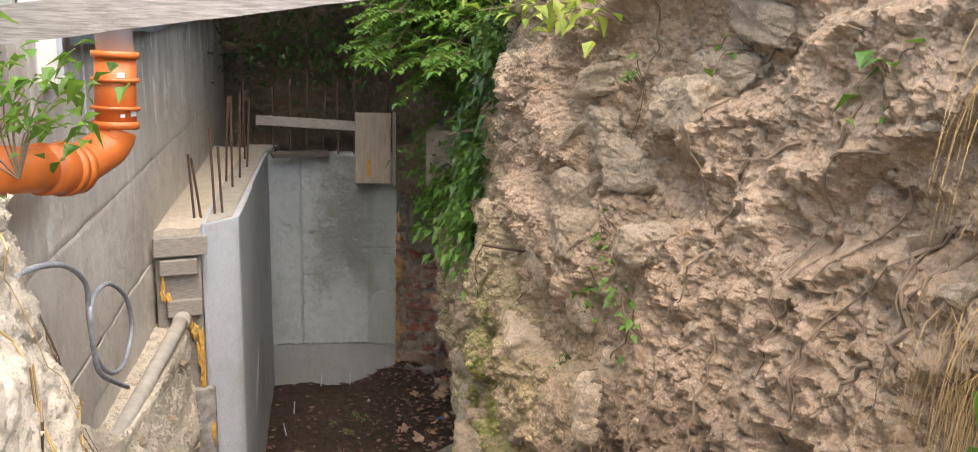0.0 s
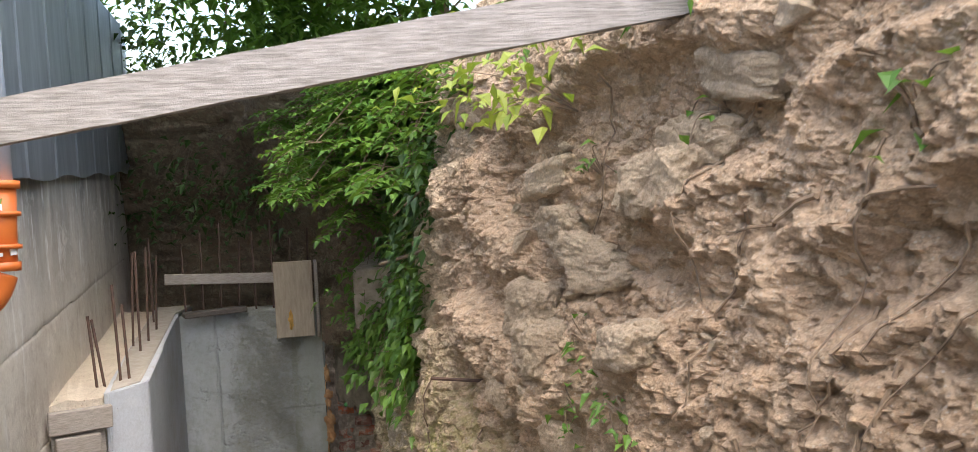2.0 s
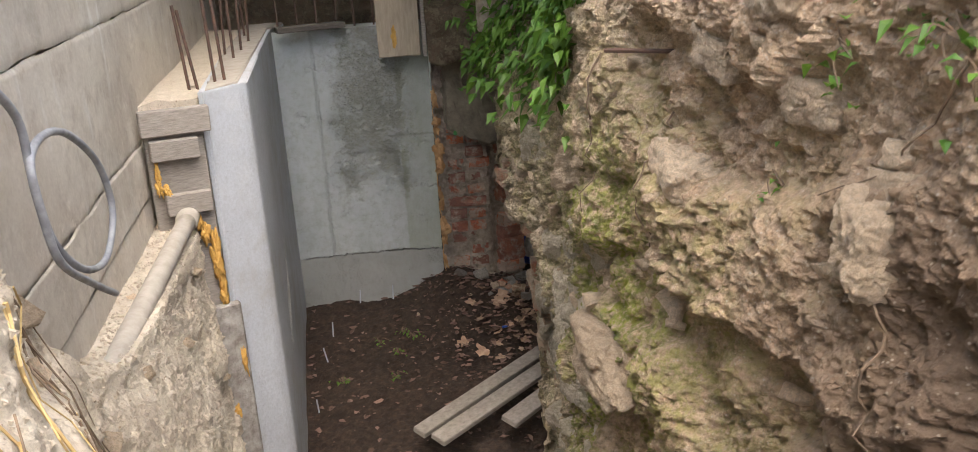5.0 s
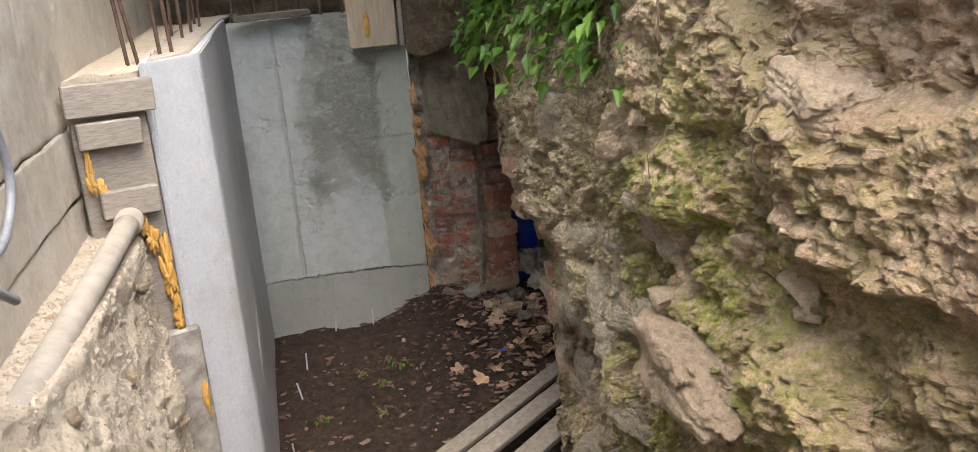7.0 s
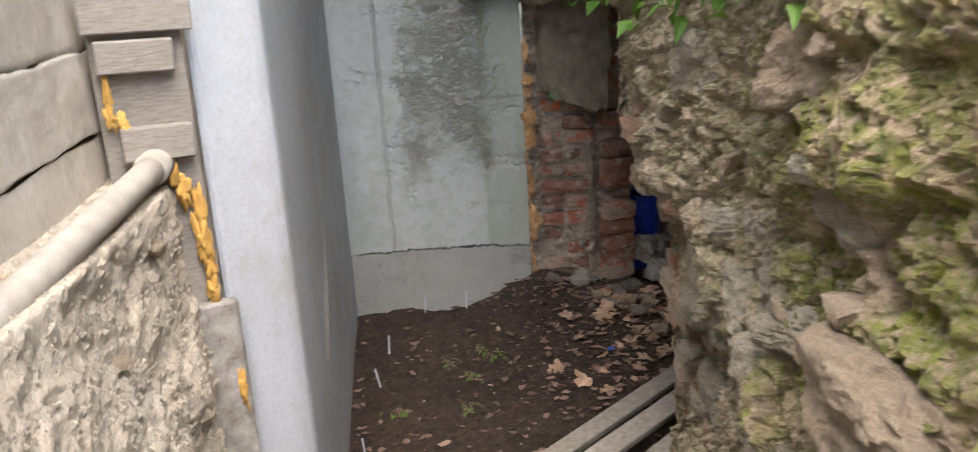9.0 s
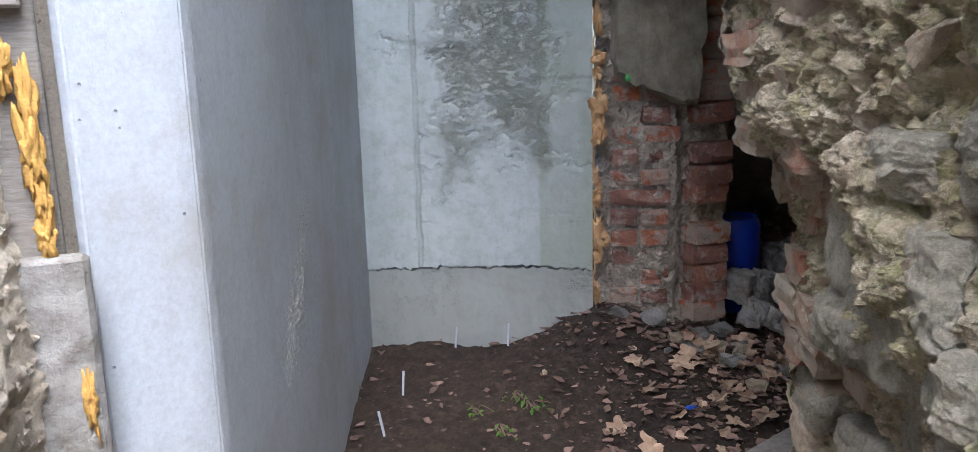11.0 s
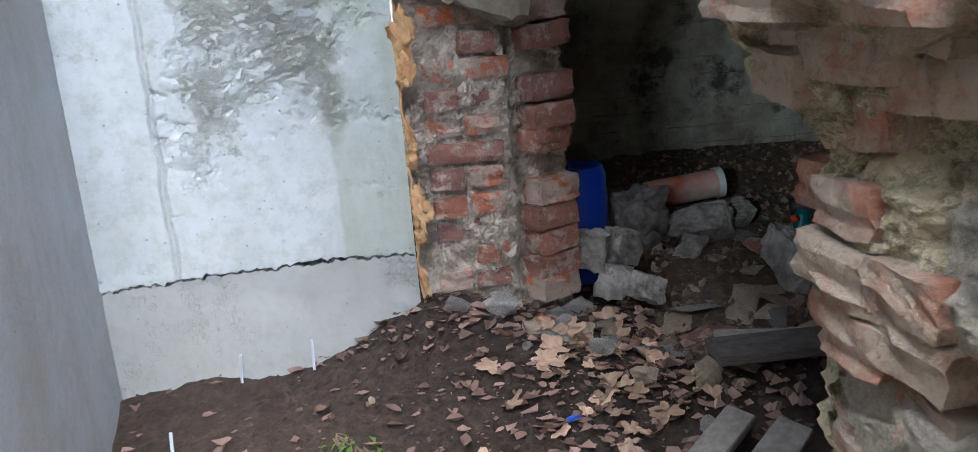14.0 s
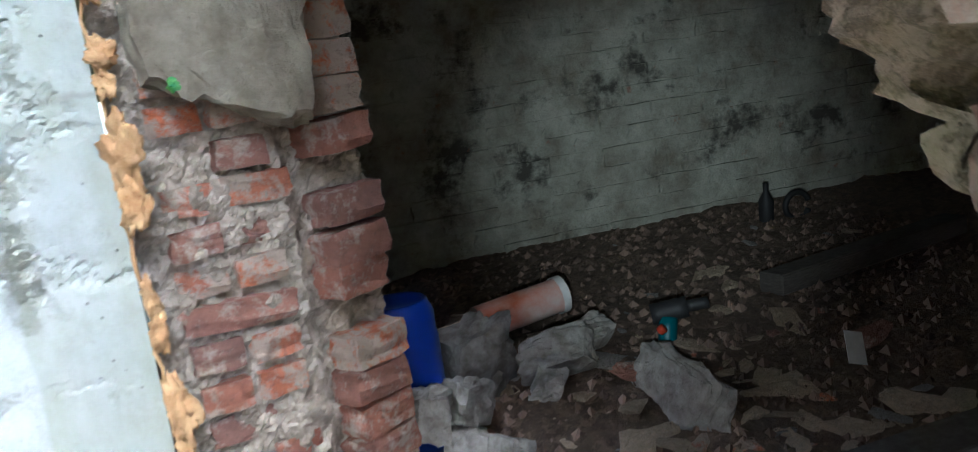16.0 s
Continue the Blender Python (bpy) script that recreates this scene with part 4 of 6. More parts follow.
for i, (s_, z, w, h) in enumerate(((0.035, 1.48, 0.035, 0.07), (0.03, 1.43, 0.045, 0.06), (0.055, 1.41, 0.05, 0.04), (0.14, 1.29, 0.05, 0.07), (0.16, 1.245, 0.06, 0.07), (0.19, 1.18, 0.05, 0.1), (0.185, 1.11, 0.07, 0.12), (0.195, 1.04, 0.05, 0.09), (0.19, 0.985, 0.06, 0.05), (0.225, 0.72, 0.035, 0.08), (0.17, 0.52, 0.04, 0.05))):
    b = lump(i + 3, (w * 0.46, w * 0.3, h * 1.0), 1.0, 4)
    b.transform(Matrix.Translation(on_front(s_, z, 0.035 if z > 0.8 else 0.055)))
    part("foam_bead", b, M_FOAM, FW, "yellow expanding foam", smooth=True)
slab = flat_board(on_front(0.185, 0.60, 0.03), FA, FN, 0.12, 0.71, 0.035, 0.008)
bmesh.ops.subdivide_edges(slab, edges=slab.edges[:], cuts=5, use_grid_fill=True)
for v in slab.verts:
    v.co += FN * 0.006 * fbm(*v.co, 20)
part("slab", slab, M_GREYSTONE, FW, "rough grey cement slab")

# Cement pipe lying on the ledge.
cp = thing("cement_pipe", "old grey cement pipe lying on the earth ledge", "pipe", (-0.6, 3.6, 1.27))
part("pipe_body", tube([Vector((-0.715, 4.22, 1.31)).lerp(Vector((-0.46, 2.95, 1.245)), i / 12) for i in range(13)], 0.031, 20), M_CEMENTPIPE, cp, smooth=True)
part("collar", tube([(-0.735, 4.29, 1.312), (-0.708, 4.19, 1.31)], 0.038, 20), M_CEMENTPIPE, cp, "crumbling mortar collar", smooth=True)

# Cable.
loop = [(-0.17, 2.20, 2.17), (-0.21, 2.37, 2.14), (-0.26, 2.56, 2.08), (-0.305, 2.72, 1.98), (-0.32, 2.75, 1.86), (-0.33, 2.79, 1.73), (-0.37, 2.94, 1.62), (-0.42, 3.12, 1.58), (-0.44, 3.22, 1.66), (-0.425, 3.17, 1.78), (-0.39, 3.02, 1.88), (-0.345, 2.86, 1.92), (-0.31, 2.74, 1.90), (-0.31, 2.74, 1.80), (-0.325, 2.79, 1.69), (-0.37, 2.96, 1.58), (-0.405, 3.10, 1.50)]


def smooth_path(pts, n=6):
    pts = [Vector(p) for p in pts]
    out = []
    for i in range(len(pts) - 1):
        p0, p1, p2, p3 = pts[max(i - 1, 0)], pts[i], pts[i + 1], pts[min(i + 2, len(pts) - 1)]
        for k in range(n):
            t = k / n
            out.append(0.5 * ((2 * p1) + (p2 - p0) * t + (2 * p0 - 5 * p1 + 4 * p2 - p3) * t * t + (3 * p1 - p0 - 3 * p2 + p3) * t ** 3))
    return out + [pts[-1]]


whole("cable", tube(smooth_path(loop), 0.008, 8), M_CABLE, "looped grey cable hanging out of the earth bank", "cable", smooth=True)

# Drain pipe on the house.
dp = thing("drain_pipe", "grey downpipe running into orange sewer pipe", "pipe", (-0.2, 2.8, 2.3))
V0 = Vector((-0.218, 2.80, 2.605))
top = V0 + Vector((-0.01, 0.02, 1.0))
part("downpipe", tube([V0 - Vector((0, 0, 0.03)), top], 0.047, 24), M_GREYPIPE, dp, "pale grey plastic downpipe", smooth=True)
P1 = Vector((-0.222, 2.785, 2.405))
P2 = Vector((-0.255, 2.70, 2.335))
P3 = Vector((-0.258, 2.62, 2.322))
P4 = Vector((-0.285, 2.24, 2.385))
part("riser", tube([P1, V0], 0.053, 24), M_PVC, dp, smooth=True)
part("elbow", tube(smooth_path([P1, (-0.236, 2.765, 2.36), P2, P3], 5), 0.055, 24), M_PVC, dp, smooth=True)
part("branch", tube([P3, P4], 0.056, 24), M_PVC, dp, smooth=True)
for a, b, rr in ((0.0, 0.10, 0.060), (0.25, 0.30, 0.063), (0.62, 0.67, 0.062), (0.93, 1.02, 0.061)):
    part("socket", tube([P1.lerp(V0, a), P1.lerp(V0, b)], rr, 24), M_PVC, dp, smooth=True)
for a, b, rr in ((-0.03, 0.05, 0.066), (0.07, 0.14, 0.069), (0.14, 0.34, 0.064)):
    part("socket", tube([P3.lerp(P4, a), P3.lerp(P4, b)], rr, 24), M_PVC, dp, smooth=True)
for z, w, off in ((2.46, 0.022, 0.35), (2.59, 0.02, -0.4), (2.455, 0.012, -0.3)):
    d = Vector((0.86 + off * 0.2, -0.5 + off, 0)).normalized()
    part("sticker", box((0.003, w, w * 0.7), Matrix.Translation(P1.lerp(V0, (z - 2.405) / 0.255) + d * 0.0545) @ d.to_track_quat("X", "Z").to_matrix().to_4x4(), 0), M_WHITE, dp, "small white sticker")

# Reinforcing bars.
bars = [(-0.782, 4.57, 0.29, -0.02, 0.0), (-0.76, 4.60, 0.27, -0.04, 0.0), (-0.679, 4.567, 0.42, -0.01, 0.0), (-0.648, 4.585, 0.33, -0.02, 0.02), (-0.914, 5.316, 0.48, 0.02, 0.03), (-0.82, 5.17, 0.50, 0.0, 0.02), (-0.873, 5.42, 0.5, 0.02, 0.0), (-0.95, 5.75, 0.42, 0.03, 0.0), (-1.05, 6.0, 0.5, 0.0, 0.0)]
bars += [(-1.0 + 0.105 * i, 6.42 + 0.022 * i, 0.42 + 0.06 * (i % 3), 0.01 * (i % 4 - 1), 0.02) for i in range(8)]
for x, y, h, dx, dy in bars:
    whole("rebar", tube([(x, y, 1.66), (x + dx * 0.5, y + dy * 0.4, 1.7 + h / 2), (x + dx, y + dy, 1.72 + h)], 0.0065, 6), M_RUST, "rusty ribbed steel bar standing in the concrete", "rebar", "bars on the concrete wall")
whole("formwork_board", flat_board((-0.76, 6.47, 1.91), (0.98, 0.2, -0.05), (0.2, -0.98, 0), 0.72, 0.065, 0.022), M_WOOD, "grey board tied behind the reinforcing bars", "board")
whole("loose_board", board_between((-0.95, 6.22, 1.725), (-0.62, 6.40, 1.725), 0.03, 0.09, 0.003, 90), M_DARKWOOD, "short grey board lying on the concrete wall", "board")
fb = thing("formwork_box", "raw board box fixed at the wall's end", "formwork", (-0.3, 6.4, 1.75))
part("panel", flat_board((-0.315, 6.40, 1.77), (0.98, 0.2, 0), (0.2, -0.98, 0), 0.235, 0.475, 0.025), M_PLY, fb)
part("side_board", flat_board((-0.188, 6.48, 1.76), (-0.2, 0.98, 0), (0.98, 0.2, 0), 0.17, 0.47, 0.022), M_WOOD, fb)
for i, (x, z, w, h) in enumerate(((-0.34, 1.64, 0.03, 0.10), (-0.40, 1.92, 0.04, 0.03))):
    b = lump(50 + i, (w, 0.02, h), 0.6)
    b.transform(Matrix.Translation((x, 6.385, z)))
    part("foam_patch", b, M_FOAM, fb, "orange foam smear", smooth=True)

# Foam along the end of the concrete wall.
foam = thing("foam_seam", "dried tan foam oozing from the joint by the brick", "foam", (-0.17, 6.5, 0.2))
rf = random.Random(11)
b = tube([(-0.168 + rf.uniform(-.005, .005), 6.508, 0.14 + 0.03 * i) for i in range(39)], 0.004, 6)
for v in b.verts:
    v.co += Vector((1, -0.6, 0)) * 0.006 * noise.fractal(v.co * 22, 0.7, 2.1, 3)
part("foam_bead", b, M_FOAM_PALE, foam, smooth=True)
for i, (z, w, h) in enumerate(((1.27, 0.03, 0.11), (1.13, 0.045, 0.05), (1.08, 0.03, 0.05), (0.95, 0.066, 0.13), (0.86, 0.04, 0.09), (0.70, 0.026, 0.07), (0.63, 0.03, 0.07), (0.48, 0.05, 0.12), (0.41, 0.026, 0.06), (0.27, 0.018, 0.08))):
    flake = lump(80 + i, (w, 0.010, h), 0.75, 4)
    for v in flake.verts:
        v.co.y -= 0.25 * abs(v.co.x) + 0.012 * noise.noise(v.co * 40 + Vector((i, 0, 0)))
    flake.transform(pose(-0.160 + w * 0.18, 6.496, z, rf.uniform(-12, 12), rf.uniform(-14, 14), rf.uniform(-25, 35)))
    part("foam_flake", flake, M_FOAM_PALE, foam, "peeling tan flake", smooth=True)

# Cement cap on the pier, and a bit of green plastic.
cap = box((1, 1, 1), bevel=0.0)
bmesh.ops.subdivide_edges(cap, edges=cap.edges[:], cuts=15, use_grid_fill=True)
for v in cap.verts:
    v.co *= 1 - 0.22 * max(0.0, v.co.length - 0.6)
    v.co = Vector((v.co.x * 0.32, v.co.y * 0.13, v.co.z * (0.66 + 0.22 * v.co.x)))
    v.co += v.co.normalized() * (0.03 * fbm(v.co.x, v.co.y, v.co.z, 8, 4) + 0.008 * fbm(v.co.x, v.co.y, v.co.z + 3, 40, 3))
cap.transform(pose(0.052, 6.615, 1.33, 0, 2, 14))
part("cement_cap", cap, M_CEMENT, pillar, "rough grey-green cement daub")
M_GREEN = plain_material("green_plastic", (0.015, 0.20, 0.06), (0.10, 0.30, 0.04), 0.35, 60, 0.1)
g = lump(5, (0.022, 0.012, 0.024), 0.6, 3)
g.transform(Matrix.Translation((-0.045, 6.49, 1.06)))
whole("plastic_scrap", g, M_GREEN, "scrap of bright green plastic stuck in the mortar", "scrap")

# ---- trench floor things ----


def scatter_mesh(name, bm, material):
    me = bpy.data.meshes.new(name)
    bm.to_mesh(me)
    bm.free()
    me.materials.append(material)
    return me


def place(name, me, m, label, category, group=""):
    ob = new(name, me)
    ob.matrix_world = m
    return tagged(ob, label, category, group)


for a, b, w in (((-0.12, 4.98, 0.02), (0.62, 6.02, 0.05), 0.075), ((-0.02, 4.90, 0.03), (0.72, 5.92, 0.06), 0.085), ((0.30, 5.02, 0.05), (0.78, 5.72, 0.07), 0.09)):
    fz = max(floor_z(a[0], a[1]), a[2] - .06), max(floor_z(b[0], b[1]), b[2] - .06)
    whole("ground_plank", board_between((a[0], a[1], fz[0] + 0.025), (b[0], b[1], fz[1] + 0.025), w, 0.03, 0.004, 12), M_WOOD, "grey weathered plank lying on the soil", "plank", "planks on the soil")


def maple_leaf(seed, size):
    q = random.Random(seed)
    bm = bmesh.new()
    out = []
    curl, turn = q.uniform(0.15, 0.5), q.uniform(0, 6.28)
    for i in range(22):
        a = math.pi * 2 * i / 22
        lobe = 0.50 + 0.50 * abs(math.cos(2.5 * a)) ** 0.8
        rr = size * 0.5 * lobe * q.uniform(0.82, 1.12) * (0.75 + 0.25 * math.cos(a))
        out.append(bm.verts.new((rr * math.cos(a), rr * math.sin(a), curl * rr * abs(math.sin(a + turn)) + 0.05 * size * q.random())))
    c = bm.verts.new((0, 0, 0.0))
    for i in range(22):
        bm.faces.new((c, out[i], out[(i + 1) % 22]))
    return bm


M_PALELEAF = plain_material("pale_dead_leaf", (0.46, 0.33, 0.23), (0.30, 0.19, 0.125), 0.85, 25, 0.3, spread=0.4)
rl = random.Random(21)
leaf_meshes = [scatter_mesh("dead_leaf", maple_leaf(i, 0.13), M_PALELEAF) for i in range(5)]
for i in range(70):
    x, y = rl.gauss(0.26, 0.15), rl.gauss(6.36, 0.22)
    if y > 6.6 and x < 0.2:
        y -= 0.35
    place("dead_leaf", leaf_meshes[i % 5], pose(x, y, floor_z(x, y) + 0.012, rl.uniform(-25, 25), rl.uniform(-25, 25), rl.uniform(0, 360)) @ Matrix.Scale(0.35 + 0.8 * rl.random() ** 1.8, 4), "curled pale brown maple leaf on the soil", "leaf", "fallen leaves by the pier")


def litter(n, seed):
    q = random.Random(seed)
    bm = bmesh.new()
    for _ in range(n):
        x, y = q.uniform(-0.95, 1.1), q.uniform(3.8, 7.2)
        if q.random() < 0.45:
            x, y = q.gauss(0.25, 0.3), q.gauss(6.4, 0.35)
        z = floor_z(x, y) + 0.006
        l, a = 0.006 + 0.030 * q.random() ** 2.2, q.uniform(0, 6.28)
        curl = q.uniform(0.1, 0.7)
        vs = []
        for i in range(7):
            b_ = i * 0.8976 + q.uniform(-0.3, 0.3)
            e = l * q.uniform(0.45, 1.15)
            dx, dy = e * math.cos(b_), 0.6 * e * math.sin(b_)
            vs.append(bm.verts.new((x + dx * math.cos(a) - dy * math.sin(a), y + dx * math.sin(a) + dy * math.cos(a), z + curl * abs(dy) + 0.3 * l * q.random())))
        mid = bm.verts.new((x, y, z))
        for i in range(7):
            bm.faces.new((mid, vs[i], vs[(i + 1) % 7]))
    return bm


k = Nodes("litter")
M_LITTERMIX = k.done(k.mix(k.step(k.island(), 0, 1), (0.10, 0.06, 0.042), k.mix(k.noise(3), (0.40, 0.27, 0.22), (0.20, 0.11, 0.085))), 0.85, k.noise(60), 0.3, 0.003)
whole("leaf_litter", litter(2600, 5), M_LITTERMIX, "brown leaf litter strewn over the trench floor", "leaf litter", kind="stuff")


def crumbs(n, seed, box_, zf, size):
    q = random.Random(seed)
    bm = bmesh.new()
    for _ in range(n):
        x, y = q.uniform(box_[0], box_[1]), q.uniform(box_[2], box_[3])
        z = zf(x, y)
        s_ = size * q.uniform(0.3, 1.0) ** 1.5
        vs = [bm.verts.new((x + s_ * q.uniform(.5, 1) * cx, y + s_ * q.uniform(.5, 1) * cy, z + s_ * cz)) for cx, cy, cz in ((1, 0, 0), (-.5, .87, 0), (-.5, -.87, 0), (q.uniform(-.3, .3), q.uniform(-.3, .3), q.uniform(.5, .9)))]
        for f in ((0, 1, 3), (1, 2, 3), (2, 0, 3)):
            bm.faces.new([vs[i] for i in f])
    return bm


whole("soil_crumbs", crumbs(7500, 8, (-1.0, 0.9, 3.6, 6.9), lambda x, y: floor_z(x, y) - 0.002, 0.017), M_SOIL, "dark crumbs of soil on the trench floor", "soil", kind="stuff")
for i, (x, y, lx, ly) in enumerate(((-0.78, 6.03, 0.0, 0.02), (-0.69, 6.38, 0.01, 0.0), (-0.49, 6.42, 0.0, 0.02), (-0.75, 5.78, -0.02, 0.0), (-0.70, 5.35, 0.0, -0.02))):
    z = floor_z(x, y)
    whole("marker_stick", tube([(x, y, z - 0.02), (x + lx, y + ly, z + 0.085)], 0.0045, 6), M_GREYPIPE, "short pale stick pushed into the soil", "stick", "sticks in the soil")
M_BLUEBIT = plain_material("blue_scrap", (0.03, 0.12, 0.6), (0.02, 0.08, 0.5), 0.4)
whole("lighter", box((0.05, 0.018, 0.012), pose(0.22, 6.10, floor_z(0.22, 6.10) + 0.012, 0, 10, 50), 0.004), M_BLUEBIT, "small bright blue plastic lighter on the soil", "lighter")
rs = random.Random(31)
rubble = [scatter_mesh("stone", rock(200 + i, (1, 0.8, 0.65), 0.2, 2), m_) for i, m_ in enumerate((M_GREYSTONE, M_GREYSTONE, M_STONE, M_GREYSTONE, M_STONE, M_BRICK))]
spots = [(0.43, 6.28, 0.08, 2), (0.60, 6.27, 0.11, 2), (0.17, 6.80, 0.11, 0), (0.29, 6.72, 0.10, 3), (0.36, 6.62, 0.09, 0), (0.05, 6.50, 0.10, 3), (-0.06, 6.46, 0.09, 0), (0.37, 6.48, 0.07, 1), (0.22, 6.62, 0.07, 3), (0.56, 6.05, 0.07, 0), (0.0, 6.30, 0.035, 2), (0.12, 6.35, 0.04, 1), (-0.3, 6.2, 0.03, 2), (0.08, 6.52, 0.06, 1), (0.20, 6.45, 0.09, 0), (0.28, 6.52, 0.10, 2), (0.33, 6.42, 0.08, 3), (0.14, 6.44, 0.07, 2), (0.24, 6.56, 0.08, 1), (0.38, 6.56, 0.09, 2), (0.18, 6.55, 0.06, 5), (0.44, 6.46, 0.06, 5)]
for x, y, d, i in spots:
    place("stone", rubble[i], pose(x, y, floor_z(x, y) + d * 0.18, rs.uniform(-15, 15), rs.uniform(-15, 15), rs.uniform(0, 360)) @ Matrix.Scale(d, 4), "pale broken stone lying by the cellar mouth", "stone", "stones by the cellar mouth")

# ---- cellar things ----


def heap_z(x, y):
    return floor_z(x, y) + 0.10 * math.exp(-(((x - 0.75) / 0.45) ** 2 + ((y - 7.25) / 0.4) ** 2)) + 0.05 * math.exp(-(((x - 1.6) / 0.6) ** 2 + ((y - 7.6) / 0.6) ** 2)) + 0.04 * max(0, y - 7.0) + 0.012 * fbm(x, y, 3, 7, 4)


whole("cellar_floor", sheet(150, 150, lambda u, v: (lambda x, y: Vector((x, y, heap_z(x, y) + 0.012 - 0.08 * max(0, 1 - (x - 0.28) / 0.35) - 0.08 * max(0, 1 - (y - 6.0) / 0.4))))(0.28 + 3.55 * u, 5.6 + 2.98 * v)), M_RUBBLE_SOIL, "earth cellar floor strewn with rubble", "floor", kind="structure", smooth=True)
whole("cellar_crumbs", crumbs(3400, 18, (0.45, 2.6, 6.1, 8.5), lambda x, y: heap_z(x, y) + 0.008, 0.034), M_CHIPS, "broken crumbs of plaster and brick", "rubble", kind="stuff")
for i in range(170):
    x, y = rs.gauss(1.0, 0.45), rs.gauss(6.95, 0.45)
    if x < 0.5 or y < 6.3 or y > 8.3:
        continue
    d = 0.035 + 0.11 * rs.random() ** 2
    place("rubble_stone", rubble[rs.choice((0, 2, 4, 2, 4, 5))], pose(x, y, heap_z(x, y) + d * 0.12, rs.uniform(-18, 18), rs.uniform(-18, 18), rs.uniform(0, 360)) @ Matrix.Diagonal((d * 1.5, d, d * rs.uniform(0.25, 0.6), 1)), "broken stone or brick in the cellar rubble", "rubble", "rubble in the cellar")


def turned(profile, sides=32):
    """A round solid from rows of (radius, z)."""
    bm = bmesh.new()
    rings = [[bm.verts.new((rr * math.cos(a), rr * math.sin(a), z)) for a in np.linspace(0, 2 * math.pi, sides, endpoint=False)] for rr, z in profile]
    for a, b in zip(rings, rings[1:]):
        for i in range(sides):
            bm.faces.new((a[i], a[(i + 1) % sides], b[(i + 1) % sides], b[i]))
    bm.faces.new(rings[0][::-1])
    bm.faces.new(rings[-1])
    return bm


barrel = thing("barrel", "blue plastic barrel standing behind the brick pier", "barrel", (0.345, 7.02, 0.06))
bz = 0.06
b = turned([(0.085, 0), (0.097, 0.02), (0.1, 0.1), (0.096, 0.12), (0.1, 0.14), (0.1, 0.3), (0.096, 0.32), (0.098, 0.36), (0.085, 0.395), (0.08, 0.40), (0.074, 0.395), (0.07, 0.385)])
b.transform(Matrix.Translation((0.345, 7.02, bz)))
part("body", b, M_BLUE, barrel, smooth=True)
b = turned([(0.022, 0.38), (0.022, 0.405), (0.018, 0.408)], 16)
b.transform(Matrix.Translation((0.30, 7.02, bz)))
part("bung", b, M_BLUE, barrel, smooth=True)
cb = block_stone(77, 9)
cb.transform(Matrix.Diagonal((0.22, 0.16, 0.24, 1)))
cb.transform(pose(0.56, 7.16, 0.21, 8, -12, 20))
whole("cement_block", cb, M_GREYSTONE, "grey cement block leaning in the rubble", "block")
for i, (x, y, z, sx, sz) in enumerate(((0.36, 6.84, 0.21, 0.12, 0.13), (0.47, 6.90, 0.20, 0.12, 0.12), (0.43, 6.84, 0.10, 0.13, 0.12), (0.52, 6.78, 0.09, 0.12, 0.09), (0.79, 7.11, 0.18, 0.20, 0.11), (0.90, 7.22, 0.17, 0.16, 0.10), (0.72, 7.05, 0.12, 0.14, 0.09), (1.0, 6.85, 0.08, 0.3, 0.09))):
    k_ = block_stone(90 + i, 8, 0.08)
    k_.transform(Matrix.Diagonal((sx, sx * 0.8, sz, 1)))
    k_.transform(pose(x, y, z, 10 * i, 12, 40 * i))
    whole("cement_lump", k_, M_GREYSTONE, "pale lump of broken cement in the rubble", "rubble", "cement lumps")
M_POTPAINT = plain_material("red_white_paint", (0.60, 0.16, 0.08), (0.68, 0.66, 0.62), 0.6, 3.5, 0.1)
tp = thing("painted_pipe", "short pipe with flaking red and white paint", "pipe", (0.8, 7.4, 0.22))
pa_, pb_ = Vector((0.64, 7.40, 0.235)), Vector((0.93, 7.44, 0.26))
part("pipe_body", tube([pa_, pb_], 0.055, 24, hollow=True), M_POTPAINT, tp, smooth=True)
part("rim", tube([pa_.lerp(pb_, 0.93), pa_.lerp(pb_, 1.02)], 0.06, 24, hollow=True), M_WHITE, tp, smooth=True)
M_TEAL = plain_material("teal_plastic", (0.0, 0.13, 0.15), (0.0, 0.10, 0.12), 0.4)
M_BLACK = plain_material("black_rubber", (0.015, 0.015, 0.016), (0.025, 0.025, 0.026), 0.6)
M_ORANGE = plain_material("red_plastic", (0.6, 0.06, 0.02), (0.5, 0.05, 0.02), 0.4)
dr = thing("power_drill", "teal and black cordless drill lying in the rubble", "drill", (1.18, 7.2, 0.1))
for nm, a, b_, rr, mt in (("grip", (1.14, 7.16, 0.09), (1.17, 7.19, 0.19), 0.028, M_TEAL), ("motor_body", (1.13, 7.22, 0.20), (1.23, 7.18, 0.215), 0.032, M_BLACK), ("chuck", (1.23, 7.18, 0.215), (1.29, 7.16, 0.22), 0.018, M_BLACK), ("trigger", (1.12, 7.15, 0.17), (1.13, 7.14, 0.18), 0.014, M_ORANGE)):
    part(nm, tube([Vector(a).lerp(Vector(b_), i / 4) for i in range(5)], rr, 14), mt, dr, smooth=True)
part("battery", box((0.07, 0.05, 0.03), pose(1.135, 7.155, 0.085, 0, 20, 30), 0.006), M_TEAL, dr)
bo = turned([(0.03, 0), (0.033, 0.01), (0.033, 0.11), (0.012, 0.15), (0.012, 0.19)], 16)
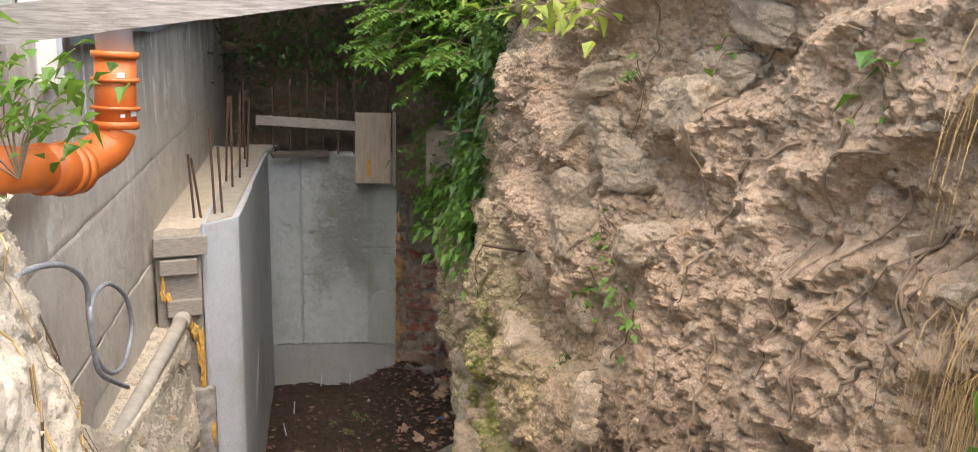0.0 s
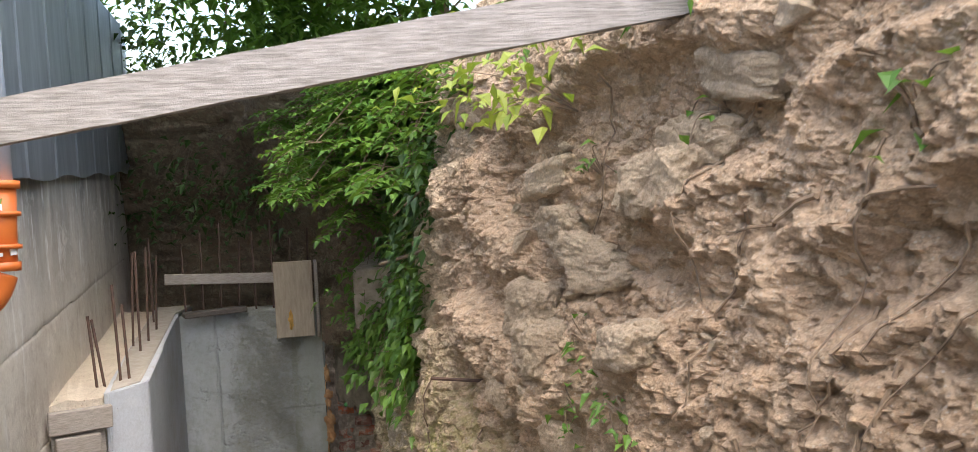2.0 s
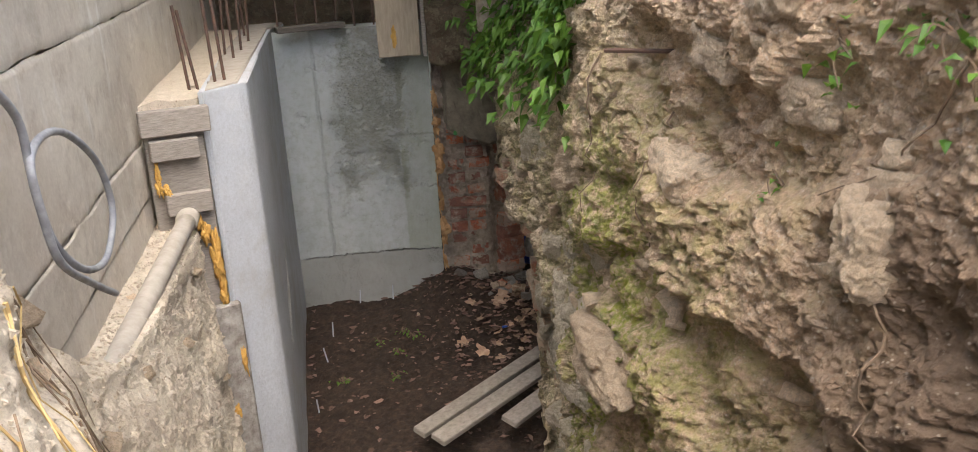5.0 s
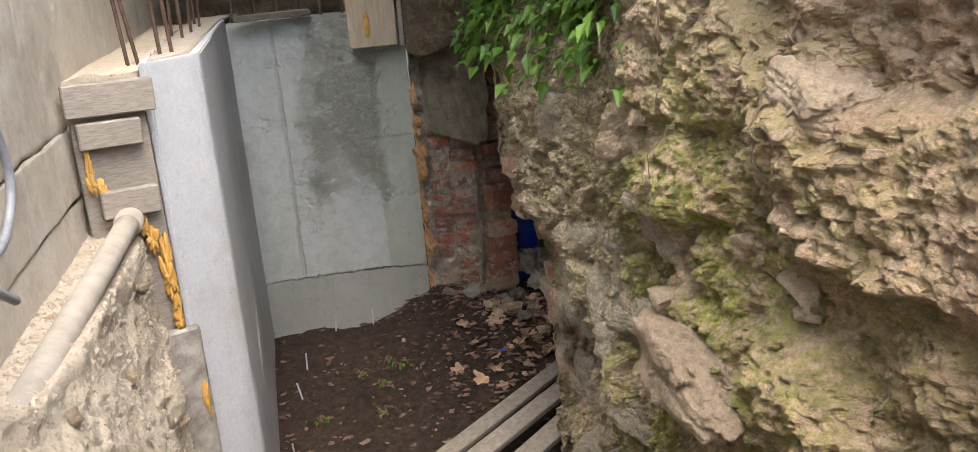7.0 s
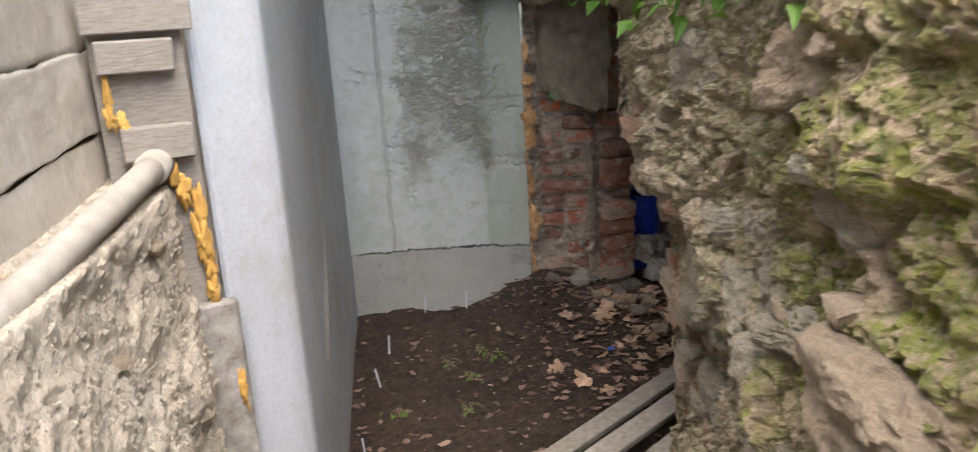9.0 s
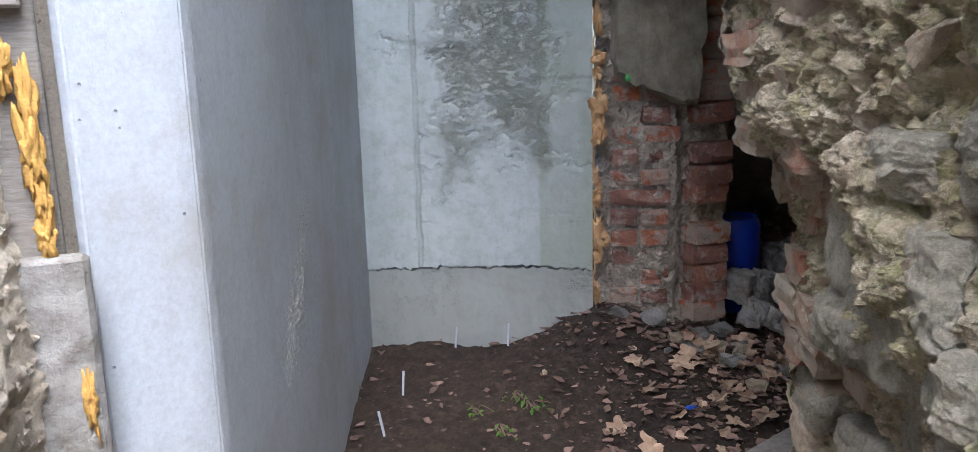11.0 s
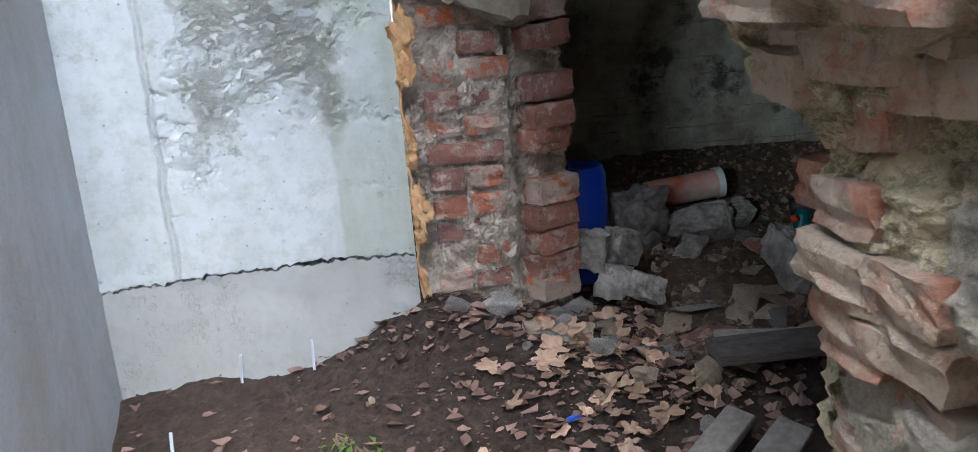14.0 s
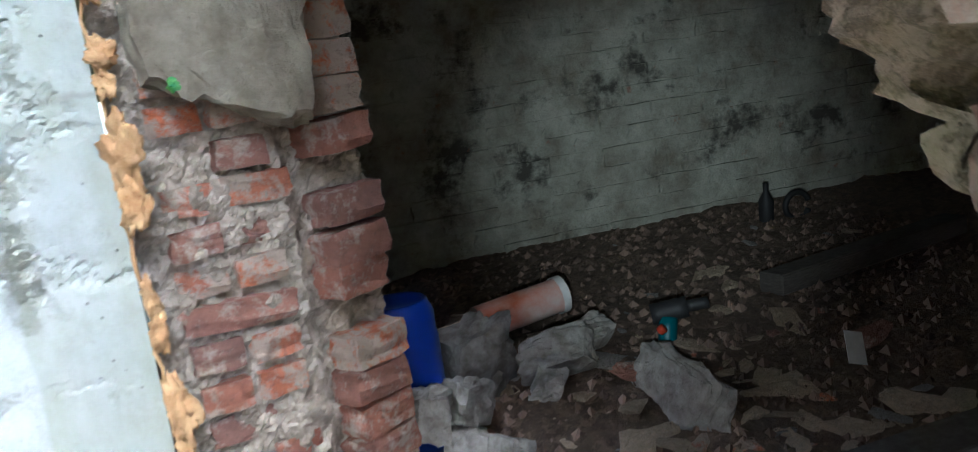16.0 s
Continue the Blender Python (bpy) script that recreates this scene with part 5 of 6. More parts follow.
bo.transform(pose(2.2, 8.28, heap_z(2.2, 8.28) - 0.0, 6, 0, 0))
whole("bottle", bo, M_BLACK, "dark glass bottle standing by the cellar wall", "bottle", smooth=True)
ring = [(2.36 + 0.06 * math.cos(a), 8.28, heap_z(2.36, 8.28) + 0.06 + 0.06 * math.sin(a)) for a in np.linspace(0.3, 5.9, 22)]
whole("wire_coil", tube(ring, 0.014, 8), M_BLACK, "black coil of hose leaning on the cellar wall", "coil", smooth=True)
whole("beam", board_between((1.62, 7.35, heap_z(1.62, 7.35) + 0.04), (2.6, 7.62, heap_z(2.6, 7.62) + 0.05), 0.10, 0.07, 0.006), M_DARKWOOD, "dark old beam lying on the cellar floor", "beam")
# Grey planks in the dark wood: the cellar's shade is in their colour.
whole("cellar_plank", board_between((0.62, 6.30, 0.06), (1.75, 6.34, 0.08), 0.03, 0.14, 0.004, 90), M_DARKWOOD, "dusty grey plank lying across the cellar floor, darkened for the cellar's shade", "plank")
whole("cellar_plank", board_between((0.95, 6.22, 0.05), (1.9, 6.12, 0.08), 0.03, 0.12, 0.004, 90), M_DARKWOOD, "dusty grey plank lying across the cellar floor, darkened for the cellar's shade", "plank")
whole("wood_offcut", board_between((0.66, 6.45, heap_z(0.66, 6.45) + 0.025), (0.88, 6.40, heap_z(0.88, 6.40) + 0.03), 0.045, 0.025, 0.003, 20), M_WOOD, "short pale offcut of wood on the rubble", "offcut")
whole("paper_scrap", box((0.07, 0.002, 0.09), pose(1.52, 6.80, heap_z(1.52, 6.80) + 0.09, -25, 20, 10), 0), M_WHITE, "crumpled white paper scrap", "paper")
for x, y, d in ((1.08, 7.32, 0.05), (1.5, 8.3, 0.05), (1.95, 8.0, 0.07), (2.25, 7.9, 0.06), (2.1, 8.2, 0.05), (2.3, 7.8, 0.04)):
    place("plaster_bit", rubble[0], pose(x, y, heap_z(x, y) + d * 0.2) @ Matrix.Scale(d, 4), "pale bit of fallen plaster on the cellar floor", "rubble", "plaster bits")

# Bricks of the cellar's back wall.
wash = []
for i in range(5):
    b = box((1, 1, 1), bevel=0.0)
    bmesh.ops.subdivide_edges(b, edges=b.edges[:], cuts=2, use_grid_fill=True)
    for v in b.verts:
        v.co += Vector((noise.noise(v.co * 2 + Vector((i * 7, 0, 0))), noise.noise(v.co * 2 + Vector((0, i * 7, 0))), noise.noise(v.co * 2 + Vector((0, 0, i * 7))))) * 0.1
    wash.append(scatter_mesh("brick", b, M_WASH))
backwall = bpy.data.objects["wall_cellar_back"]
backwall.data.materials[0] = M_WASH
part("plaster", sheet(150, 90, lambda u, v: Vector((0.2 + 3.7 * u, 8.576 + 0.012 * fbm(u * 3.7, 0, v * 2, 4, 5), -0.2 + 2.1 * v))), M_WASH, backwall, "flaking limewash", smooth=True)
rb = random.Random(9)
count = 0
for c in range(19):
    x = 0.45 - (0.13 if c % 2 else 0)
    while x < 3.5 and count < 300:
        if rb.random() > 0.08 and x > 0.3:
            lay(backwall, (x + 0.12, 8.592 - rb.uniform(0.0, 0.012), 0.08 + c * 0.085), (0.25, 0.06, 0.08), rb.uniform(-1.5, 1.5), rb.uniform(-1.5, 1.5), mesh=rb.choice(wash))
            count += 1
        x += 0.255

# ---- stones, roots and plants of the cliff ----
CN = Vector((-0.93, -0.36, 0.0))


def on_cliff(y, z, out=0.0):
    x = cliff_x(y, z)
    return Vector((x, y, z)) + CN * (rugged(x, y, z) + out)


# y, z, length, height of the stones that stand out
BIG = [(2.45, 2.75, 0.20, 0.10), (2.55, 2.63, 0.22, 0.11), (2.60, 2.54, 0.20, 0.14), (2.62, 2.20, 0.17, 0.11), (3.10, 2.42, 0.26, 0.12), (2.92, 2.36, 0.24, 0.10), (3.12, 2.20, 0.17, 0.16), (3.02, 2.12, 0.14, 0.14), (3.15, 2.55, 0.22, 0.09), (2.85, 2.33, 0.22, 0.09), (3.20, 1.96, 0.13, 0.09), (2.95, 1.90, 0.14, 0.10), (2.70, 1.72, 0.10, 0.16), (3.95, 1.52, 0.18, 0.15), (3.60, 1.07, 0.32, 0.17), (3.30, 1.68, 0.18, 0.11)]
for i, (y, z, l, h) in enumerate(BIG):
    lay(CLIFF_OB, on_cliff(y, z, -h * 0.2), (l * 1.15, h * 1.15, h * 1.05), -68 + rs.uniform(-14, 14), rs.uniform(-12, 12), "stone", scatter_mesh("stone", boulder(300 + i), M_STONE))
small = [scatter_mesh("stone", rock(400 + i, (1, 1, 1), 0.2, 2), M_STONE) for i in range(8)]
rc = random.Random(17)
for i in range(190):
    y, z = rc.uniform(1.7, 5.0), rc.uniform(0.2, 2.85)
    d = 0.02 + 0.06 * rc.random() ** 2.2
    lay(CLIFF_OB, on_cliff(y, z, -d * 0.1), (d * 1.4, d, d * 0.8), rc.uniform(0, 360), rc.uniform(-30, 30), "stone", rc.choice(small))
slabs = [scatter_mesh("stone", boulder(430 + i), M_FOOTSTONE) for i in range(6)]
for i in range(30):
    y, z = rc.uniform(3.55, 4.9), rc.uniform(0.0, 1.6)
    d = rc.uniform(0.06, 0.15)
    if y > 4.6 and z > 0.75:
        z -= 0.75
    lay(CLIFF_OB, on_cliff(y, z, -d * 0.36), (d * 1.5, d, d * rc.uniform(0.6, 0.9)), -68 + rc.uniform(-20, 20), rc.uniform(-16, 16), "stone", rc.choice(slabs))
# Broken bricks in the cellar's jamb.
for y, z, l in ((4.93, 1.13, 0.14), (4.98, 0.98, 0.16), (5.0, 0.90, 0.13), (4.86, 1.02, 0.12), (4.99, 0.72, 0.14), (5.0, 0.62, 0.13), (4.96, 0.52, 0.14), (4.70, 1.24, 0.12), (4.62, 0.62, 0.08), (4.97, 1.22, 0.13), (4.8, 1.3, 0.13), (4.98, 0.40, 0.14), (5.06, 1.05, 0.15), (5.07, 0.81, 0.14), (5.05, 0.30, 0.15), (5.07, 1.36, 0.15), (4.88, 1.45, 0.13)):
    lay(CLIFF_OB, on_cliff(y - 0.03, z, -0.048), (l * 0.95, 0.11, 0.06), -76 + rc.uniform(-9, 9), rc.uniform(-8, 8), mesh=rc.choice(old_bricks))
for c in range(9):
    z = 0.33 + 0.07 * c + rc.uniform(-0.006, 0.006)
    for y in (4.965, 4.84, 4.70):
        if rc.random() < (0.8 if y > 4.9 else 0.35):
            lay(CLIFF_OB, on_cliff(y + rc.uniform(-0.03, 0.01), z, -0.043), (rc.uniform(0.10, 0.135), 0.11, 0.058), -80 + rc.uniform(-9, 9), rc.uniform(-6, 6), mesh=rc.choice(old_bricks))
for y, z, l in ((4.92, 0.735, 0.14), (4.96, 0.665, 0.14), (4.90, 0.955, 0.13), (5.13, 0.945, 0.15), (5.08, 1.015, 0.13), (4.84, 1.05, 0.14), (5.12, 1.09, 0.18), (5.0, 1.13, 0.18), (4.92, 0.50, 0.18), (4.80, 0.96, 0.16), (4.86, 1.16, 0.20), (4.62, 1.13, 0.16), (5.05, 1.24, 0.2), (5.12, 1.32, 0.18)):
    lay(CLIFF_OB, on_cliff(y - 0.03, z, -0.042), (min(l * 0.85, 0.125), 0.11, 0.06), -80 + rc.uniform(-5, 5), rc.uniform(-4, 4), mesh=rc.choice(old_bricks))
for i, (y, z, l, h) in enumerate(((4.62, 0.98, 0.19, 0.21), (4.47, 1.08, 0.14, 0.09), (4.50, 0.83, 0.24, 0.15), (4.36, 0.95, 0.2, 0.12), (4.42, 0.72, 0.24, 0.14), (4.75, 0.80, 0.12, 0.10), (4.88, 0.58, 0.2, 0.10), (4.80, 0.42, 0.24, 0.13), (4.25, 1.12, 0.2, 0.12), (4.2, 0.8, 0.22, 0.16), (4.6, 0.56, 0.22, 0.13), (4.1, 1.0, 0.2, 0.13))):
    lay(CLIFF_OB, on_cliff(y, z, -0.062), (l * 1.25, 0.16, h * 1.2), -80 + rc.uniform(-8, 8), rc.uniform(-12, 12), "stone", scatter_mesh("stone", boulder(700 + i), M_FOOTSTONE))
whole("earth_clods", crumbs(5200, 44, (1.5, 5.05, 0.15, 2.95), lambda x, y: 0.0, 0.022), M_CLIFF, "clods and grit clinging to the cut bank", "clods", kind="stuff")
cl = bpy.data.objects["earth_clods"].data
for p in range(0, len(cl.vertices), 4):
    four = [cl.vertices[p + i] for i in range(4)]
    y, z = sum(v.co.x for v in four[:3]) / 3, sum(v.co.y for v in four[:3]) / 3
    base = on_cliff(y, z, -0.004)
    for v in four:
        a, b, h = v.co.x - y, v.co.y - z, v.co.z
        v.co = base + Vector((0.36, -0.93, 0)) * a + UP * b + CN * h

rr_ = random.Random(51)


def root(y, z, length, fall, radius, wild=0.5):
    pts, p, q = [], Vector((y, z, 0.004)), 0.0
    for i in range(14):
        pts.append(on_cliff(p.x, p.y, p.z + 0.012 * rr_.random()))
        q = 0.75 * q + rr_.uniform(-wild, wild) * 0.7
        p += Vector((math.cos(fall + q), math.sin(fall + q), 0)) * length / 14
    return tube(pts, radius, 5, taper=0.35)


for y, z, l, a, w in ((1.9, 2.55, 0.45, -1.9, 0.003), (1.95, 2.5, 0.5, -1.6, 0.003), (1.85, 2.45, 0.4, -1.4, 0.0025), (2.2, 2.53, 0.25, -0.3, 0.006), (2.4, 2.75, 0.5, -1.4, 0.004), (2.1, 2.62, 0.6, -1.8, 0.003), (2.7, 1.75, 0.4, -1.7, 0.004), (2.3, 2.1, 0.5, -1.5, 0.004), (2.0, 2.3, 0.6, -1.5, 0.004), (2.6, 2.05, 0.4, -1.0, 0.003), (1.75, 2.35, 0.6, -1.7, 0.003), (3.4, 1.8, 0.4, -1.5, 0.003), (2.45, 1.95, 0.5, -2.0, 0.003), (3.7, 1.9, 0.5, -1.6, 0.003), (1.7, 2.5, 0.9, -1.6, 0.004), (2.9, 2.8, 0.5, -1.5, 0.003)):
    whole("root", root(y, z, l, a, w), M_ROOT, "thin brown root hanging from the cut bank", "root", "roots in the bank")
for pts, w in (([(0.98, 3.45, 2.36), (0.80, 3.75, 2.30), (0.70, 3.95, 2.29), (0.5, 4.1, 2.23)], 0.012), ([(0.95, 3.6, 2.48), (0.82, 3.8, 2.45), (0.72, 3.95, 2.36)], 0.009), ([(0.9, 3.9, 2.62), (0.7, 4.15, 2.52), (0.55, 4.2, 2.40)], 0.007)):
    whole("branch", tube(smooth_path(pts, 5), w, 7, taper=0.5), M_ROOT, "bare pale branch sticking out of the bank", "branch", "branches in the bank", smooth=True)
for a, pts, w in ((0, ((1.86, 2.46), (1.88, 2.40), (1.83, 2.27), (1.82, 2.19)), 0.0075), (1, ((1.80, 2.46), (1.83, 2.38), (1.86, 2.30)), 0.005), (2, ((2.08, 2.36), (2.10, 2.25), (2.16, 2.14)), 0.004), (3, ((2.10, 2.52), (2.03, 2.545), (1.98, 2.55)), 0.0055), (4, ((1.88, 2.22), (1.92, 2.15), (1.95, 2.08)), 0.005), (5, ((2.02, 2.62), (2.08, 2.70), (2.12, 2.75)), 0.005), (6, ((2.36, 2.50), (2.42, 2.3), (2.44, 2.1)), 0.004)):
    line_ = smooth_path([Vector((y, z, 0)) for y, z in pts], 5)
    whole("root", tube([on_cliff(p.x + 0.006 * math.sin(9 * i + a), p.y, 0.008 + 0.006 * math.sin(4 * i + a)) for i, p in enumerate(line_)], w, 6, taper=0.45), M_ROOT, "dark forked root lying against the cut bank", "root", "roots in the bank")
whole("iron_rod", tube([on_cliff(3.36, 1.93, -0.12), on_cliff(3.36, 1.93, 0.02) + Vector((-0.16, 0.16, 0.0))], 0.006, 6), M_RUST, "rusty iron rod poking out of the bank", "rod")

# Dry grass hanging over the edge.
rg = random.Random(61)


def strands(n):
    bm = bmesh.new()
    for _ in range(n):
        y, z = rg.triangular(1.30, 1.85, 1.6), rg.uniform(2.2, 3.1)
        p = on_cliff(y, z, 0.01)
        l = rg.uniform(0.08, 0.32)
        pts = [p]
        d = CN * rg.uniform(0.05, 0.3) + Vector((rg.uniform(-.3, .3), rg.uniform(-.3, .3), rg.uniform(-.3, .5)))
        for i in range(5):
            d = d * 0.7 + Vector((0, 0, -0.45))
            pts.append(pts[-1] + d.normalized() * l / 5)
        tube(pts, rg.uniform(0.0004, 0.0009), 3, bm, taper=0.4)
    return bm


whole("dry_grass", strands(1100), M_STRAW, "straw-coloured dry grass hanging over the bank", "grass", kind="stuff")


def frond(bm_stem, spots, base, way, length, pairs, r):
    """A feather leaf: a stalk with paired leaflets."""
    p, d = Vector(base), Vector(way).normalized()
    pts = [p.copy()]
    for i in range(pairs):
        d = (d + Vector((0, 0, -0.09))).normalized()
        p = p + d * length / pairs
        pts.append(p.copy())
        side = d.cross(UP).normalized()
        if i > 0:
            for sgn in (-1, 1):
                spots.append((p.copy(), side * sgn + d * 0.35))
    spots.append((p.copy(), d))
    tube(pts, 0.0018, 4, bm_stem, taper=0.5)


def feather_bush(base, tips, fronds, seed, label, leaf=0.034, mat=None):
    q = random.Random(seed)
    t = thing("shrub", label, "shrub", base, "shrubs on the bank")
    stem, spots = bmesh.new(), []
    for tip in tips:
        a, b = Vector(base), Vector(tip)
        mid = (a + b) / 2 + Vector((0, 0, 0.12))
        path = smooth_path([a, mid, b], 6)
        tube(path, 0.007, 5, stem, taper=0.4)
        for i in range(fronds):
            p = path[q.randrange(3, len(path))]
            ang = q.uniform(0, 6.28)
            frond(stem, spots, p, (math.cos(ang), math.sin(ang), q.uniform(-0.25, 0.5)), q.uniform(0.12, 0.26), 8, q)
    tagged(part("stem", stem, M_ROOT, t), kind="stuff")
    part("foliage", leaves(spots, q, leaf, 0.6, 0.25), mat or M_LEAF, t)


feather_bush((0.75, 4.9, 3.02), [(0.35, 4.5, 2.50), (0.25, 5.1, 2.50), (0.50, 4.25, 2.55), (0.10, 5.5, 2.62), (0.45, 4.7, 2.75), (0.62, 4.0, 2.55), (0.30, 4.8, 2.35), (0.2, 4.6, 2.7), (0.02, 5.0, 2.5), (0.12, 4.7, 2.5)], 48, 1, "bright green feather-leaved sapling arching over the trench", 0.05)
feather_bush((0.55, 6.0, 3.0), [(0.0, 5.7, 2.60), (-0.10, 6.2, 2.75), (0.25, 5.6, 2.35), (0.30, 5.3, 2.75), (-0.3, 6.0, 2.85), (0.05, 5.2, 2.8), (-0.08, 5.6, 2.5), (-0.05, 5.2, 2.62)], 48, 2, "bright green feather-leaved sapling arching over the trench", 0.05)
feather_bush((1.25, 4.3, 3.05), [(0.85, 3.9, 2.72), (0.75, 4.3, 2.85), (0.95, 3.6, 2.82), (0.7, 3.8, 2.9)], 22, 3, "bright green feather-leaved sapling arching over the trench", 0.05)


def leafy(name, label, base, spots_fn, n, seed, size, mat, stems=4, width=0.6, group="plants on the bank"):
    q = random.Random(seed)
    t = thing(name, label, "plant", base, group)
    stem, spots = bmesh.new(), []
    ends = []
    for i in range(n):
        p, way = spots_fn(q)
        spots.append((p, way))
        if i % max(1, n // stems) == 0:
            ends.append(p)
    for e in ends:
        e = Vector(e)
        tube(smooth_path([base, (Vector(base) + e) / 2 + Vector((-0.02, 0, 0.03)), e], 4), 0.0025, 4, stem, taper=0.5)
    tagged(part("stem", stem, M_ROOT, t), kind="stuff")
    part("foliage", leaves(spots, q, size, width, 0.6), mat, t)


def around(c, s):
    return lambda q: ((c[0] + q.gauss(0, s[0]), c[1] + q.gauss(0, s[1]), c[2] + q.gauss(0, s[2])), (q.uniform(-1, 0.3), q.uniform(-1, 0.6), q.uniform(-0.5, 0.6)))


def over_cliff(y0, y1, z0, z1, out=0.07):
    return lambda q: (on_cliff(q.uniform(y0, y1), q.triangular(z0, z1), q.uniform(0.0, out)), (q.uniform(-1, 0.0), q.uniform(-1, 0.3), q.uniform(-0.7, 0.4)))


leafy("creeper", "dark green creeper hanging down the bank's corner", on_cliff(4.5, 2.35), over_cliff(3.9, 5.0, 1.62, 2.3, 0.10), 650, 5, 0.055, M_LEAF, 10)
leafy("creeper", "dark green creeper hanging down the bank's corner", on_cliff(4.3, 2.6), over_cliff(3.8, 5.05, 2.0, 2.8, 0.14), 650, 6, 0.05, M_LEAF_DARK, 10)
leafy("creeper", "dark green creeper over the cellar mouth", (0.33, 5.6, 2.3), around((0.27, 5.4, 1.95), (0.06, 0.28, 0.17)), 320, 7, 0.055, M_LEAF, 8)
leafy("creeper", "green creeper trailing over the mouth's upper edge", on_cliff(4.9, 2.1), over_cliff(4.3, 5.7, 1.52, 2.15, 0.12), 620, 9, 0.06, M_LEAF, 12)
for i, (x, y) in enumerate(((-0.36, 6.03), (-0.36, 5.85), (-0.33, 5.64), (-0.28, 6.0), (-0.62, 5.60), (-0.48, 5.95))):
    z = floor_z(x, y)
    leafy("sprout", "tiny green weed sprouting from the soil", (x, y, z - 0.005), around((x, y, z + 0.012), (0.022, 0.022, 0.006)), 12, 160 + i, 0.026, M_LEAF, 4, group="sprouts on the soil")
leafy("lime_seedling", "yellow-green broad-leaved seedling on the bank edge", on_cliff(3.05, 2.72), around((0.95, 3.02, 2.80), (0.09, 0.14, 0.07)), 110, 8, 0.055, M_LEAF_LIME, 6)
for i, (y, z, n, sz) in enumerate(((2.03, 2.64, 14, 0.05), (2.70, 2.07, 16, 0.035), (2.62, 2.05, 12, 0.03), (2.85, 2.15, 14, 0.035), (2.88, 1.98, 18, 0.035), (2.55, 1.98, 10, 0.03), (2.5, 2.68, 8, 0.035), (1.55, 2.3, 16, 0.05), (2.9, 2.55, 7, 0.04), (3.0, 1.72, 10, 0.025))):
    c = on_cliff(y, z, 0.02)
    leafy("seedling", "small green seedling rooted in the bank", on_cliff(y, z, -0.01), around(c, (0.025, 0.035, 0.035)), n, 70 + i, sz, M_LEAF, 4)
leafy("wild_plant", "green leafy shoots growing over the orange pipe", (-0.20, 2.30, 2.36), around((-0.20, 2.36, 2.53), (0.07, 0.14, 0.07)), 120, 90, 0.06, M_LEAF, 10)
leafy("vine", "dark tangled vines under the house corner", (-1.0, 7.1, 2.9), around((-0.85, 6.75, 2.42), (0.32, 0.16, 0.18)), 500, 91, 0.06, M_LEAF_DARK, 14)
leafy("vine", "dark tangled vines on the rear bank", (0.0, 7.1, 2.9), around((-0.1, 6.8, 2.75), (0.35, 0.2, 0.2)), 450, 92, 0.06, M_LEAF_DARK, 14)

for i, y in enumerate((1.5, 1.8, 2.05, 2.3, 2.5, 2.75, 3.0, 3.3, 3.55)):
    c = on_cliff(y, 2.98, 0.04)
    leafy("weed_tuft", "green weeds growing along the bank's top edge", on_cliff(y, 2.97, -0.01), around(c, (0.06, 0.10, 0.06)), 40, 120 + i, 0.05, M_LEAF_LIME if i % 3 == 0 else M_LEAF, 6, 0.35)

# Trees behind; two get unseen crowns over the trench's far end, to shade it.


def tree(at, height, crown, n, seed, label):
    q = random.Random(seed)
    t = thing("tree", label, "tree", at, "trees behind the trench")
    trunk = bmesh.new()
    top_ = Vector(at) + Vector((q.uniform(-.3, .3), q.uniform(-.3, .3), height))
    path = smooth_path([at, Vector(at).lerp(top_, 0.5) + Vector((0.1, -0.1, 0)), top_], 6)
    tube(path, 0.09, 10, trunk, taper=0.3)
    part("trunk", trunk, M_ROOT, t, smooth=True)
    limbs, spots = bmesh.new(), []
    for i in range(22):
        a = path[q.randrange(4, len(path))]
        e = Vector(crown[0]) + Vector((q.gauss(0, crown[1][0]), q.gauss(0, crown[1][1]), q.gauss(0, crown[1][2])))
        # Every other limb goes to an added crown, out of view, that blocks sky light.
        if i % 2 and len(crown) > 2:
            e = Vector(crown[2]) + Vector((q.uniform(-1.2, 1.2), q.uniform(-1.0, 0.8), q.uniform(-0.25, 0.5)))
        tube(smooth_path([a, (a + e) / 2 + Vector((0, 0, 0.2)), e], 4), 0.022, 5, limbs, taper=0.3)
        for _ in range(n // 22):
            spots.append((e + Vector((q.gauss(0, .28), q.gauss(0, .28), q.gauss(0, .2))), (q.uniform(-1, 1), q.uniform(-1, 1), q.uniform(-.6, .4))))
    part("limbs", limbs, M_ROOT, t)
    part("crown", leaves(spots, q, 0.13, 0.6, 0.5), M_LEAF, t)


tree((0.6, 8.4, 3.0), 3.6, ((-0.2, 7.6, 4.7), (0.9, 0.6, 0.45), (-0.1, 5.9, 4.5)), 11000, 1, "leafy young tree with an unseen crown added to shade the pit")
tree((1.9, 8.2, 3.05), 3.4, ((1.3, 8.0, 4.4), (0.8, 0.6, 0.6), (0.9, 5.5, 4.5)), 12000, 2, "leafy young tree with an unseen crown added to shade the pit")
tree((-0.9, 9.5, 3.05), 3.6, ((-0.6, 8.6, 4.4), (1.0, 0.6, 0.7)), 2800, 3, "leafy tree behind the house corner")
leafy("bush", "green bushes along the top of the rear bank", (0.1, 7.6, 3.06), around((0.1, 7.4, 3.35), (0.7, 0.3, 0.22)), 900, 95, 0.08, M_LEAF, 16)
